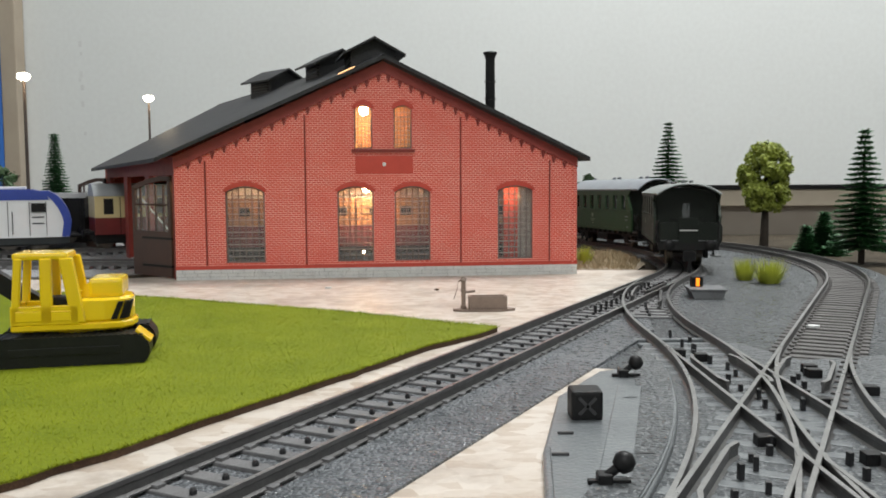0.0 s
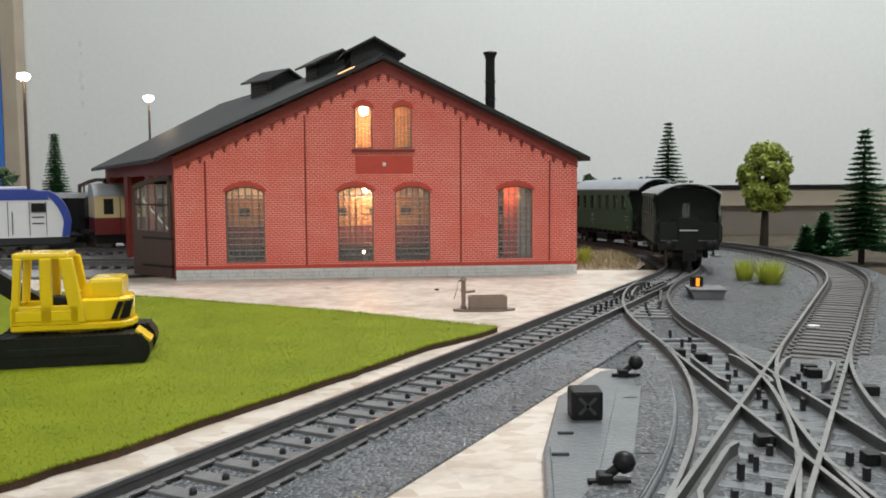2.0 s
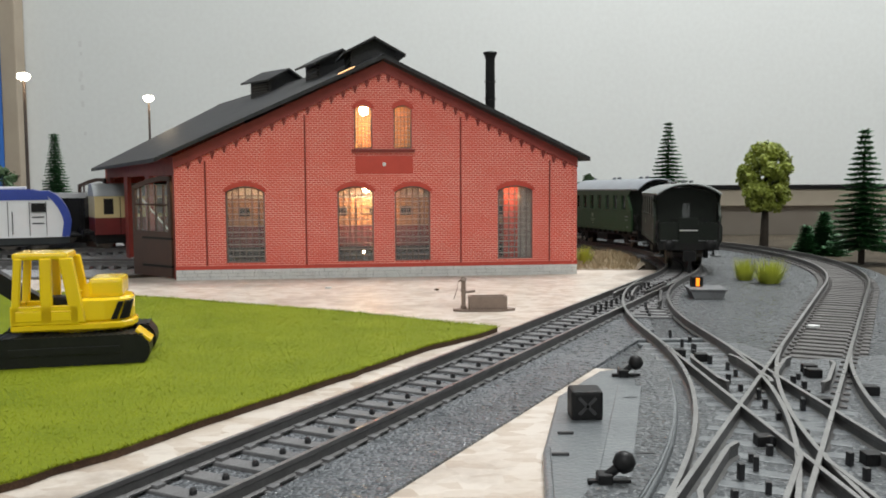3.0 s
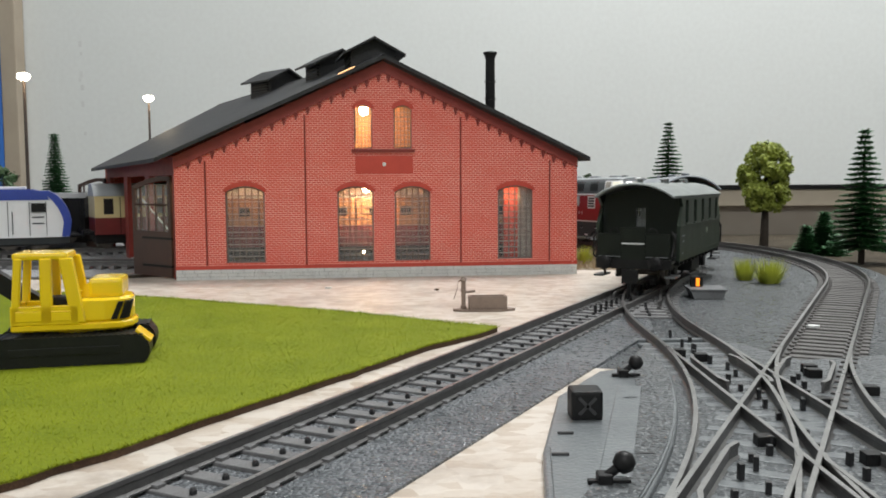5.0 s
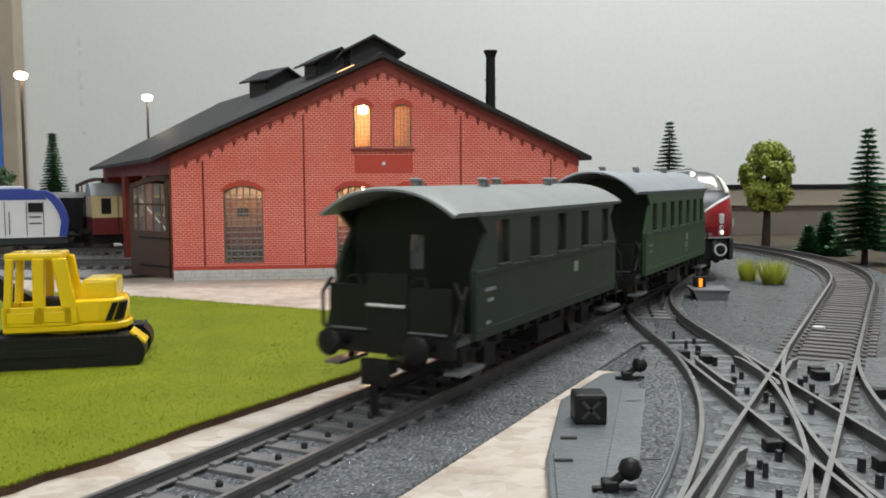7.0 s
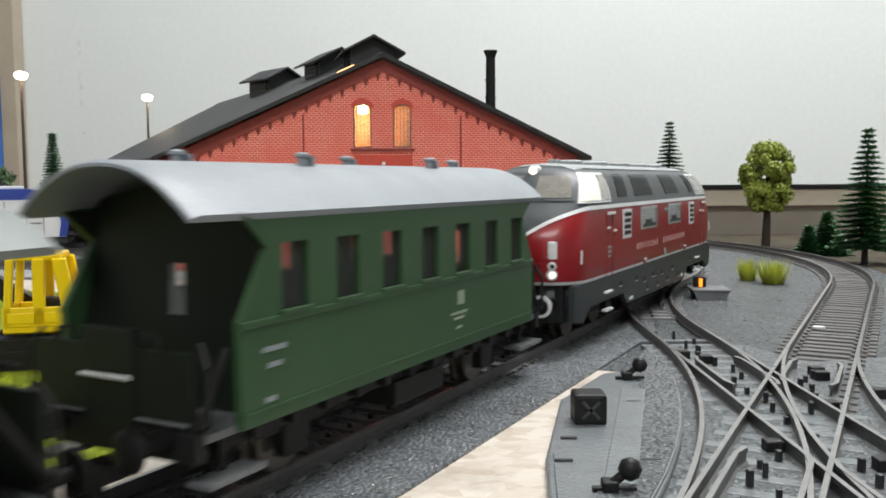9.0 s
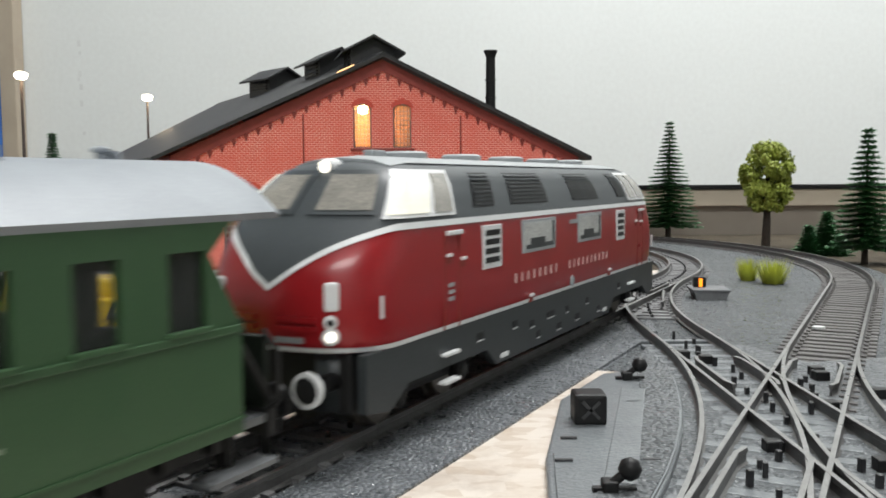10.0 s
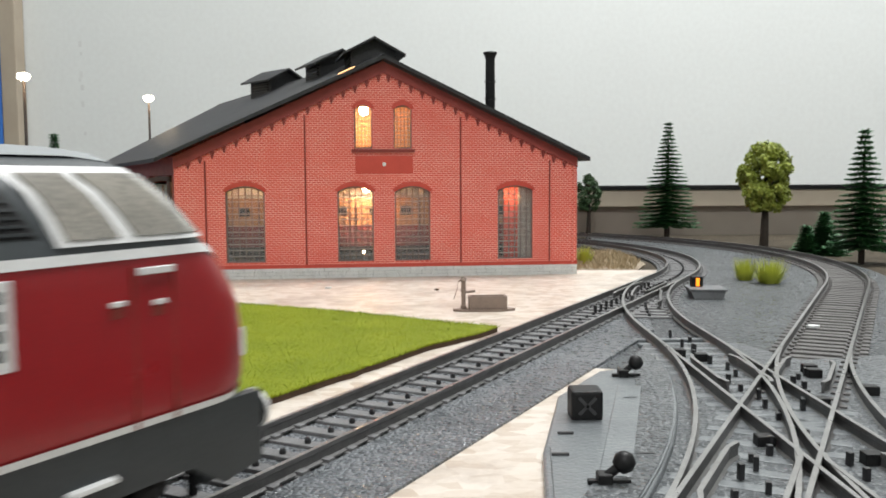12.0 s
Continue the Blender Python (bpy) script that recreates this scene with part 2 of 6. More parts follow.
def prism(bm, pts, z0, z1, m=None):
    """A flat outline pts (x, y) raised from z0 to z1."""
    lo = [bm.verts.new((x, y, z0)) for x, y in pts]
    hi = [bm.verts.new((x, y, z1)) for x, y in pts]
    if m is not None:
        for v in lo + hi:
            v.co = m @ v.co
    n = len(pts)
    for i in range(n):
        bm.faces.new((lo[i], lo[(i + 1) % n], hi[(i + 1) % n], hi[i]))
    bm.faces.new(lo[::-1])
    bm.faces.new(hi)
    return bm


def sweep(bm, pts, section):
    """A bar of the given section (side, up) along the plan line pts (x, y, z)."""
    rings = []
    n = len(pts)
    for i, p in enumerate(pts):
        a, b = pts[max(i - 1, 0)], pts[min(i + 1, n - 1)]
        d = Vector((b[0] - a[0], b[1] - a[1], 0)).normalized()
        s = Vector((d.y, -d.x, 0))
        rings.append([bm.verts.new(Vector(p) + s * u + Vector((0, 0, v))) for u, v in section])
    k = len(section)
    for a, b in zip(rings, rings[1:]):
        for i in range(k):
            bm.faces.new((a[i], a[(i + 1) % k], b[(i + 1) % k], b[i]))
    bm.faces.new(rings[0])
    bm.faces.new(rings[-1][::-1])
    return bm


def part(name, bm, material, parent=None, label="", smooth=None):
    """Links a bmesh in millimetres as one mesh object under parent."""
    bmesh.ops.recalc_face_normals(bm, faces=bm.faces)
    bmesh.ops.scale(bm, vec=(0.001, 0.001, 0.001), verts=bm.verts)
    me = bpy.data.meshes.new(name)
    bm.to_mesh(me)
    bm.free()
    me.materials.append(material)
    if smooth is not None:
        me.polygons.foreach_set("use_smooth", [True] * len(me.polygons))
        me.set_sharp_from_angle(angle=radians(smooth))
    ob = new(name, me)
    ob.parent = parent
    if label:
        ob["label"] = label
    return ob


def place(name, m, label, category, group="", kind=""):
    ob = new(name)
    ob.matrix_world = m
    ob.empty_display_size = 0.005
    return tagged(ob, label, category, group, kind)


def mmpose(x, y, z, rz=0):
    return pose(x / 1000, y / 1000, z / 1000, 0, 0, rz)


def again(ob, name, loc, parent, rot=(0, 0, 0)):
    """Another part on the same mesh."""
    o = new(name, ob.data)
    o.parent = parent
    o.location = [v / 1000 for v in loc]
    o.rotation_euler = rot
    return o


BM = bmesh.new


def holed(bm, cuts, spans, y0, y1, m=None):
    """A wall in columns between the cuts; spans(a, b) gives a column's solid stretches ((lo_a, lo_b), (hi_a, hi_b))."""
    m = m if m is not None else Matrix.Identity(4)
    cols = [(a, b, spans(a, b)) for a, b in zip(cuts, cuts[1:])]
    marks = {}
    for a, b, ss in cols:
        for lo, hi in ss:
            marks.setdefault(a, set()).update((round(lo[0], 4), round(hi[0], 4)))
            marks.setdefault(b, set()).update((round(lo[1], 4), round(hi[1], 4)))
    for a, b, ss in cols:
        for lo, hi in ss:
            right = [z for z in sorted(marks[b]) if lo[1] - 0.001 <= z <= hi[1] + 0.001]
            left = [z for z in sorted(marks[a]) if lo[0] - 0.001 <= z <= hi[0] + 0.001]
            ring = [(b, z) for z in right] + [(a, z) for z in left[::-1]]
            f0 = [bm.verts.new(m @ Vector((u, y0, z))) for u, z in ring]
            f1 = [bm.verts.new(m @ Vector((u, y1, z))) for u, z in ring]
            bm.faces.new(f0)
            bm.faces.new(f1[::-1])
            n = len(ring)
            for i in range(n):
                bm.faces.new((f0[i], f1[i], f1[(i + 1) % n], f0[(i + 1) % n]))
    bmesh.ops.remove_doubles(bm, verts=bm.verts, dist=0.002)
    return bm

# ---- the plan of the tracks ----
A0, AD, AN = Vector((27.9, 254.3)), Vector((0.4617, 0.887)), Vector((0.887, -0.4617))
KT, RA, RC = 158.6, 335.0, 409.5
TA = A0 + AD * KT
CC = TA - AN * RA
RAIL = 5.0


def main_line(k, side=0.0):
    """The main line: k mm along it from A0, away from the viewer; side mm to its right."""
    if k <= KT:
        return A0 + AD * k + AN * side
    a = radians(-27.5) + (k - KT) / RA
    return CC + (RA + side) * Vector((math.cos(a), math.sin(a)))


def outer_line(k, side=0.0):
    if k <= KT:
        return main_line(k) + AN * (RC - RA + side)
    a = radians(-27.5) + (k - KT) / RC
    return CC + (RC + side) * Vector((math.cos(a), math.sin(a)))


def bend(p, d0, d1, chord):
    """A function of s in 0..1: an arc from p that turns from heading d0 to d1 (degrees from straight ahead, towards the viewer)."""
    r = chord / (2 * math.sin(radians(abs(d1 - d0)) / 2))
    sign = 1 if d1 > d0 else -1

    def at(s, side=0.0):
        h = radians(d0 + (d1 - d0) * s)
        h0 = radians(d0)
        # heading h runs towards -y, leaning to -x
        cx, cy = p[0] - sign * r * math.cos(h0), p[1] + sign * r * math.sin(h0)
        x, y = cx + sign * r * math.cos(h), cy - sign * r * math.sin(h)
        return Vector((x + side * math.cos(h), y - side * math.sin(h)))
    return at


DP = main_line(KT + 2)
branch_bend = bend(DP, 27.5, 1.0, 138)
DEND = branch_bend(1.0)


def branch(s, side=0.0):
    """The branch: 0..1 its bend from the main line, then straight at 100 mm a unit."""
    if s <= 1:
        return branch_bend(s, side)
    return branch_bend(1.0, side) + Vector((-math.sin(radians(1.0)), -math.cos(radians(1.0)))) * 100 * (s - 1)


# ---- ground and room ----
SAG_FROM = 395.0


def sag(y):
    """The table falls away slightly behind the points."""
    return -0.0118 * max(0.0, y - SAG_FROM)


def sheet(name, pts, z0, z1, material, label, category, z_kind="structure", falls=False):
    bm = prism(BM(), pts, z0, z1)
    if falls:
        bmesh.ops.bisect_plane(bm, geom=bm.verts[:] + bm.edges[:] + bm.faces[:], plane_co=(0, SAG_FROM, 0), plane_no=(0, 1, 0))
        for v in bm.verts:
            v.co.z += sag(v.co.y)
    return tagged(part(name, bm, material), label, category, kind=z_kind)


sheet("ground", [(-1500, -250), (1500, -250), (1500, SAG_FROM), (98.8, SAG_FROM), (-359.7, 1240), (-1500, 1240)], -12, 0, M_FARTABLE, "grey-brown painted layout table top", "table top")
sheet("ground_behind", [(98.8, SAG_FROM), (1500, SAG_FROM), (1500, 1240), (-359.7, 1240)], -12, 0, M_FARTABLE, "grey-brown painted table top falling away behind the shed", "table top", falls=True)
edge_l = [main_line(k, -13.5) for k in range(-190, 236, 12)]
sheet("plaza", [tuple(p) for p in edge_l] + [(72, 470), (-135, 450), (-165, 434), (-520, 440), (-520, 40)], -2, 0.5, M_BOARD, "pale worn chipboard yard around the engine shed", "board")
wedge = [main_line(k, 24) for k in range(-190, -29, 20)]
sheet("near_board", [tuple(p) for p in wedge] + [(70, 205), (90, 40), (-40, 40)], -2, 1.95, M_BOARD, "pale chipboard showing beside the points", "board")
bed = [main_line(k, -13.5) for k in range(-190, 440, 10)]
bed_r = [main_line(k, 27) for k in range(-190, -40, 10)]
bed_out = [outer_line(k, 21) for k in range(2, 640, 15)]
sheet("ballast_bed", [tuple(p) for p in bed_r] + [(40, 203), (112, 203)] + [tuple(p) for p in bed_out] + [tuple(p) for p in bed[::-1]],
      -1.5, 1.5, M_GRIT, "dark grey loose gravel between the tracks", "gravel", falls=True)
foam_k = list(range(-190, 40, 10))
sheet("foam_bed", [tuple(main_line(k, 27)) for k in foam_k] + [tuple(main_line(k, -13.4)) for k in range(150, -191, -10)], 0.6, 1.6, M_FOAM, "grey granular foam ballast bed with glinting grains", "ballast")
sheet("foam_shoulder", [tuple(main_line(k, 26.6)) for k in foam_k] + [tuple(main_line(40, 22)), tuple(main_line(52, 10.2))] + [tuple(main_line(k, 10.2)) for k in range(40, -191, -10)], 1.5, 2.4, M_FOAM, "grey granular foam shoulder along the rail", "ballast")
sheet("foam_verge", [tuple(main_line(k, -10.2)) for k in range(-190, 151, 10)] + [tuple(main_line(k, -13.2)) for k in range(150, -191, -10)], 1.5, 2.2, M_FOAM, "grey granular foam edge along the rail", "ballast")
sheet("side_bed", [(100, 60), (420, 60), (420, 330), (176, 330), (112, 203)], -1.5, 1.0, M_GRIT, "dark grey gravel beside the outer track", "ballast")
sheet("yard_bed", [(-700, 446), (-175, 446), (-150, 470), (-260, 760), (-700, 760)], -1.5, 0.6, M_BALLAST, "grey ballast under the yard tracks", "ballast")

tagged(part("wall_north", box(BM(), -1700, 2200, 1300, 1340, -900, 1500), M_WALL), "plain white room wall behind the layout", "wall", kind="structure")
backboard = place("backboard", mmpose(0, 0, 0), "taupe layout backboard with beige ledge and black rail", "backboard", kind="structure")
part("panel", box(BM(), -60, 1400, 846, 858, -16, 24), M_TAUPE, backboard)
part("ledge", box(BM(), -60, 1400, 838, 866, 22.7, 38.4, bevel=0.8), M_BEIGE, backboard, "beige wooden ledge")
part("black_rail", box(BM(), -60, 1400, 836, 868, 38.5, 42.8, bevel=0.6), M_BLACK, backboard, "black top rail")
tagged(part("wooden_post", box(BM(), -632, -609, 1270, 1298, -900, 1500, bevel=2), M_POST), "beige wooden post against the room wall", "post", kind="structure")
bm = BM()
for i in range(14):
    x = -632 - 16 * i
    tube(bm, (x - 8, 1276 + 5 * (i % 2), -900), (x - 8, 1276 + 5 * (i % 2), 1500), 9, n=10)
tagged(part("blue_curtain", bm, M_BLUECLOTH, smooth=60), "bright blue hanging curtain beside the post", "curtain")
M_SCUFF = paint("grey_wall_scuff", (0.60, 0.615, 0.61), (0.68, 0.70, 0.69), 40, 0.8)
bm = BM()
for x, z, w_, h_ in ((-529, 250, 5, 9), (-528, 236, 4, 5), (-529, 206, 5, 9), (-531, 198, 4, 5), (-528, 187, 5, 8), (-528, 163, 5, 9), (-526, 120, 4, 5)):
    box(bm, x - w_ / 2, x + w_ / 2, 1299.8, 1300.2, z - h_ / 2, z + h_ / 2)
tagged(part("wall_scuff", bm, M_SCUFF), "grey scuff marks down the white wall", "wall mark", kind="structure")
tagged(part("wall_east", box(BM(), 2160, 2200, -1800, 1300, -900, 1500), M_WALL), "plain white room wall", "wall", kind="structure")
tagged(part("wall_west", box(BM(), -1740, -1700, -1800, 1300, -900, 1500), M_WALL), "plain white room wall", "wall", kind="structure")
tagged(part("wall_south", box(BM(), -1700, 2160, -1840, -1800, -900, 1500), M_WALL), "plain white room wall", "wall", kind="structure")
tagged(part("ceiling", box(BM(), -1700, 2160, -1800, 1300, 1500, 1540), M_CEIL), "white ceiling", "ceiling", kind="structure")
tagged(part("floor", box(BM(), -1700, 2160, -1800, 1300, -940, -900), M_FLOOR), "grey floor of the room", "floor", kind="structure")


# ---- tracks ----
RAIL_SEC = [(-0.8, 2.2), (0.8, 2.2), (0.8, 2.5), (0.25, 2.8), (0.25, 4.1), (0.45, 4.3), (0.45, 5.0), (-0.45, 5.0), (-0.45, 4.3), (-0.25, 4.1), (-0.25, 2.8), (-0.8, 2.5)]
HEAD_SEC = [(-0.4, 4.96), (0.4, 4.96), (0.4, 5.05), (-0.4, 5.05)]
GAUGE = 8.25


LAID = [0]


def rail(parent, pts, name="rail", sag=sag):
    """One rail with its bright running surface; neighbours differ in height by hundredths of a millimetre."""
    LAID[0] += 1
    dz = 0.019 * (LAID[0] % 13)
    bm = sweep(BM(), [(p[0], p[1], sag(p[1]) - dz) for p in pts], RAIL_SEC)
    r = part(name, bm, M_RAIL, parent)
    part("rail_head", sweep(BM(), [(p[0], p[1], sag(p[1]) - dz) for p in pts], HEAD_SEC), M_RAILTOP, r)
    return r


def heading(p, q):
    return math.atan2(q[1] - p[1], q[0] - p[0])


def sleepers(parent, line, ks, material, length=24.5, width=3.3, stud=True, behind=1.0):
    bm = box(BM(), -width / 2, width / 2, -length / 2, length / 2, 0.4, 2.2, bevel=0.3)
    for s in (-1, 1):
        box(bm, -0.9, 0.9, s * GAUGE - 1.9, s * GAUGE + 1.9, 2.2, 2.75)
    first = part("sleeper", bm, material, parent)
    pin = part("contact_stud", turned(BM(), [(0.6, 2.1), (0.6, 2.8), (0.35, 3.2)], n=8), M_STUD, parent) if stud else None
    for i, k in enumerate(ks):
        p, q = line(k - 0.5), line(k + 0.5)
        a = heading(p, q)
        if i == 0:
            first.location, first.rotation_euler = (p.x / 1000, p.y / 1000, 0), (0, 0, a)
            if pin:
                pin.location = (p.x / 1000, p.y / 1000, 0)
        else:
            again(first, "sleeper", (p.x, p.y, sag(p.y) * behind + random.uniform(-0.1, 0.1)), parent, (0, 0, a + random.uniform(-0.012, 0.012)))
            if pin:
                again(pin, "contact_stud", (p.x, p.y, sag(p.y) * behind), parent)


main_track = place("main_track", pose(0, 0, 0), "weathered rail track with dark grey sleepers and centre studs", "track")
outer_track = place("outer_track", pose(0, 0, 0), "curved rail track on brown-grey sleepers", "track")
branch_track = place("branch_track", pose(0, 0, 0), "weathered points and branch track into a double slip", "track")
for s in (-GAUGE, GAUGE):
    rail(main_track, [main_line(k, s) for k in range(-195, 560, 8)])
    rail(outer_track, [outer_line(k, s) for k in range(-260, 640, 8)])
    rail(branch_track, [branch(i / 16, s) for i in range(0, 56)])
sleepers(main_track, main_line, [-192 + 7.2 * i for i in range(100)], M_TIE)
sleepers(outer_track, outer_line, [-45 + 6.0 * i for i in range(110)], M_TIE_BROWN, stud=False)
sleepers(branch_track, lambda s: branch((s - 30) / 138.0), [46 + 6.8 * i for i in range(14)], M_TIE)

# double slip: moulded base, slip curves, guard rails and pegs
slip = place("double_slip", pose(0, 0, 0), "grey moulded double slip crossing with weathered rails", "points")
base = part("moulded_base", prism(BM(), [(13, 88), (30, 150), (44, 209), (57, 246), (84, 246), (92, 222), (116, 228), (100, 150), (92, 88)], 0.9, 2.38), M_GRAVEL, slip)
slip_b = bend(branch(1.22), 1.0, 27.5, 142)
slip_e = bend(outer_line(14), 27.5, 1.0, 142)
for f in (slip_b, slip_e):
    for s in (-GAUGE, GAUGE):
        rail(slip, [f(i / 18, s) for i in range(19)])
# guard rails: short bars with bent ends beside the running rails
for line, ks, side in ((outer_line, (-34, -8), -5.6), (outer_line, (-34, -8), 5.6), (outer_line, (-118, -88), -5.6), (outer_line, (-118, -88), 5.6)):
    n = 8
    rail(slip, [line(ks[0] + (ks[1] - ks[0]) * i / n, side - (0.9 if side > 0 else -0.9) * (1 if i in (0, n) else 0)) for i in range(n + 1)], "guard_rail")
for ks, side in (((1.45, 1.75), -5.6), ((1.45, 1.75), 5.6), ((2.25, 2.55), -5.6), ((2.25, 2.55), 5.6)):
    n = 8
    rail(slip, [branch(ks[0] + (ks[1] - ks[0]) * i / n, side - (0.9 if side > 0 else -0.9) * (1 if i in (0, n) else 0)) for i in range(n + 1)], "guard_rail")
peg = part("contact_peg", box(BM(), -0.45, 0.45, -0.55, 0.55, 1.9, 4.6, bevel=0.15), M_STUD, slip)
peg.location = (branch(1.3).x / 1000, branch(1.3).y / 1000, 0)
rng = random.Random(8)
for i in range(1, 56):
    p = branch(1.05 + 0.036 * i, rng.uniform(-2.5, 2.5)) if i % 2 else outer_line(-8 - 2.4 * i, rng.uniform(-2.5, 2.5))
    again(peg, "contact_peg", (p.x, p.y, rng.uniform(-0.8, 0.4)), slip, (0, 0, rng.uniform(-0.3, 0.3)))
for k, side in [(58 + 6.5 * i, -1.2) for i in range(8)] + [(118 + 5 * i, 2.0) for i in range(6)] + [(121 + 6 * i, -3.0) for i in range(4)]:
    p = main_line(k, side)
    again(peg, "contact_peg", (p.x, p.y, rng.uniform(-0.6, 0.2)), slip, (0, 0, rng.uniform(-0.3, 0.3)))
for k0, k1, side in ((92, 136, -5.4), (104, 140, 5.2)):
    rail(main_track, [main_line(k0 + (k1 - k0) * i / 8, side - (0.9 if side > 0 else -0.9) * (1 if i in (0, 8) else 0)) for i in range(9)], "guard_rail")
for s0, s1, side in ((0.36, 0.62, 5.4), (0.30, 0.52, -5.4)):
    rail(branch_track, [branch(s0 + (s1 - s0) * i / 8, side - (0.9 if side > 0 else -0.9) * (1 if i in (0, 8) else 0)) for i in range(9)], "guard_rail")
for x, y in ((88, 208), (87, 203), (62, 228), (66, 222), (77, 176), (92, 186), (94, 172), (88, 160), (56, 150), (70, 140)):
    part("blade_block", box(BM(), x - 1.6, x + 1.6, y - 1.4, y + 1.4, 1.8, 4.4, bevel=0.3), M_BLACK, slip)
sl = box(BM(), -12.5, 12.5, -1.5, 1.5, 1.6, 2.5, bevel=0.2)
sl = part("moulded_sleeper", sl, M_PLATE, slip)
sl.location = (branch(1.1).x / 1000, branch(1.1).y / 1000, 0)
for i in range(1, 13):
    p = branch(1.1 + 0.075 * i)
    again(sl, "moulded_sleeper", (p.x, p.y, 0), slip)
for i in range(13):
    p = outer_line(-50 - 7.5 * i)
    again(sl, "moulded_sleeper", (p.x, p.y, 0.05), slip, (0, 0, radians(-27.5)))

# point machine beside the slip
machine = place("point_machine", pose(0, 0, 0), "light grey moulded point machine with black levers", "point machine")
right = [slip_b(i / 10, -11.5) for i in range(1, 11)]
outline = [(53, 212), (37, 205.5), (24.0, 181.5), (16.6, 144), (13.5, 112), (12, 92)] + [(p.x, p.y) for p in right[::-1]]
bm = prism(BM(), outline, 0.4, 3.6)
top = [(Vector(p) - Vector((36, 155))) * 0.93 + Vector((36, 155)) for p in outline]
n = len(outline)
hs = part("housing", bm, M_PLATE, machine)
bev = hs.modifiers.new("edge", "BEVEL")
bev.width, bev.segments = 0.0011, 3
strip = [slip_b(i / 10, -12.3) for i in range(2, 11)]
part("moulded_gravel", prism(BM(), [tuple(p) for p in strip] + [(p.x - 7.5, p.y + 1) for p in strip[::-1]], 4.0, 4.35), M_GRAVEL, machine)
bm = prism(BM(), [tuple(p) for p in top], 3.55, 4.1)
lid = part("housing_lid", bm, M_PLATE, machine)
part("ridge_moulding", box(BM(), -2.5, 2.5, -30, 30, 4.0, 4.5, Matrix.Translation((33, 158, 0)) @ Matrix.Rotation(radians(-14), 4, "Z"), bevel=0.2), M_PLATE, machine)
swb = part("lever_box", box(BM(), 23.8, 29.8, 160.5, 166.5, 3.9, 9.6, bevel=0.7), M_BLACK, machine, "square black lever box")
for sgn in (-1, 1):
    part("moulded_cross", box(BM(), -2.2, 2.2, -0.2, 0.2, -0.3, 0.3, Matrix.Translation((26.8, 160.45, 6.8)) @ Matrix.Rotation(radians(45 * sgn), 4, "Y")), M_UNDERC, swb)


def lever(x, y):
    bm = BM()
    box(bm, x - 3.8, x + 2.6, y - 0.6, y + 0.6, 4.0, 4.8, bevel=0.2)
    box(bm, x - 2.4, x - 0.2, y - 1.4, y + 1.4, 4.0, 5.8, bevel=0.3)
    tube(bm, (x - 1, y, 5.2), (x + 1.2, y, 7.0), 0.7)
    lv = part("lever", bm, M_BLACK, machine)
    part("lever_knob", turned(BM(), [(0.3, 5.6), (1.3, 6.2), (1.75, 7.3), (1.3, 8.5), (0.3, 9.0)], (x + 1.6, y, 0), "Z", 16), M_BLACK, lv, "black ball knob", smooth=80)


lever(42.2, 197)
lever(25.0, 126.5)
for x, y in ((30, 170), (21.5, 152), (19, 140), (33, 140), (38, 176)):
    part("moulded_mark", box(BM(), x - 1.4, x + 1.4, y - 0.35, y + 0.35, 4.0, 4.5), M_UNDERC, machine)


# ---- the engine shed ----
P0, UX = Vector((-131.2, 429.0)), Vector((0.9943, 0.1063))
GD, GN = Vector((-0.477, 0.879)), Vector((0.879, 0.477))
UB = Vector((0.631, 0.776))
P1 = P0 + GD * 230
W = 201.2
EAVE, APEX, UA = 61.0, 108.0, 102.6
shed = place("engine_shed", mmpose(P0.x, P0.y, 0, math.degrees(math.atan2(UX.y, UX.x))), "red brick model engine shed with black roof and lit arched windows", "building")


def to_shed(p):
    d = Vector(p) - P0
    return Vector((d.dot(UX), d.dot(Vector((-UX.y, UX.x)))))


def roof_z(u):
    return APEX - (APEX - EAVE) * (abs(u - UA) / (UA if u < UA else W - UA))


WINDOWS = [(24.3, 43.4, 8.5, 43.6, 46.5), (79.1, 97.1, 8.5, 43.4, 46.2), (107.7, 125.6, 8.5, 43.2, 46.1), (160.1, 178.1, 8.7, 43.6, 46.2),
           (87.9, 96.8, 64.8, 84.2, 86.4), (107.5, 116.5, 64.8, 84.2, 86.3)]


def arch_z(w, u):
    a, b, _, spring, top = w
    h, half = top - spring, (b - a) / 2
    r = (half * half + h * h) / (2 * h)
    return spring + math.sqrt(max(r * r - (u - (a + b) / 2) ** 2, 0)) - (r - h)


def gable(m, windows, name, inner=False):
    """A gable wall 2.5 mm thick with arched openings, in columns from opening edge to opening edge."""
    bm = BM()
    cuts = {0.0, W, UA}
    for w in windows:
        cuts |= {w[0] + (w[1] - w[0]) * i / 10 for i in range(11)}
    cuts = sorted(cuts)

    def spans(a, b):
        holes = sorted((w for w in windows if w[0] < (a + b) / 2 < w[1]), key=lambda w: w[2])
        lo, out = (5.6, 5.6), []
        for w in holes:
            out.append((lo, (w[2], w[2])))
            lo = (arch_z(w, a), arch_z(w, b))
        return out + [(lo, (roof_z(a), roof_z(b)))]

    holed(bm, cuts, spans, 0, 2.5, m)
    return part(name, bm, M_BRICK, shed)


ID = Matrix.Identity(4)
gable(ID, WINDOWS, "gable_wall")


M_CROSSBAR = paint("pale_grey_window_bar", (0.34, 0.31, 0.28), (0.24, 0.21, 0.19), 300, 0.4)


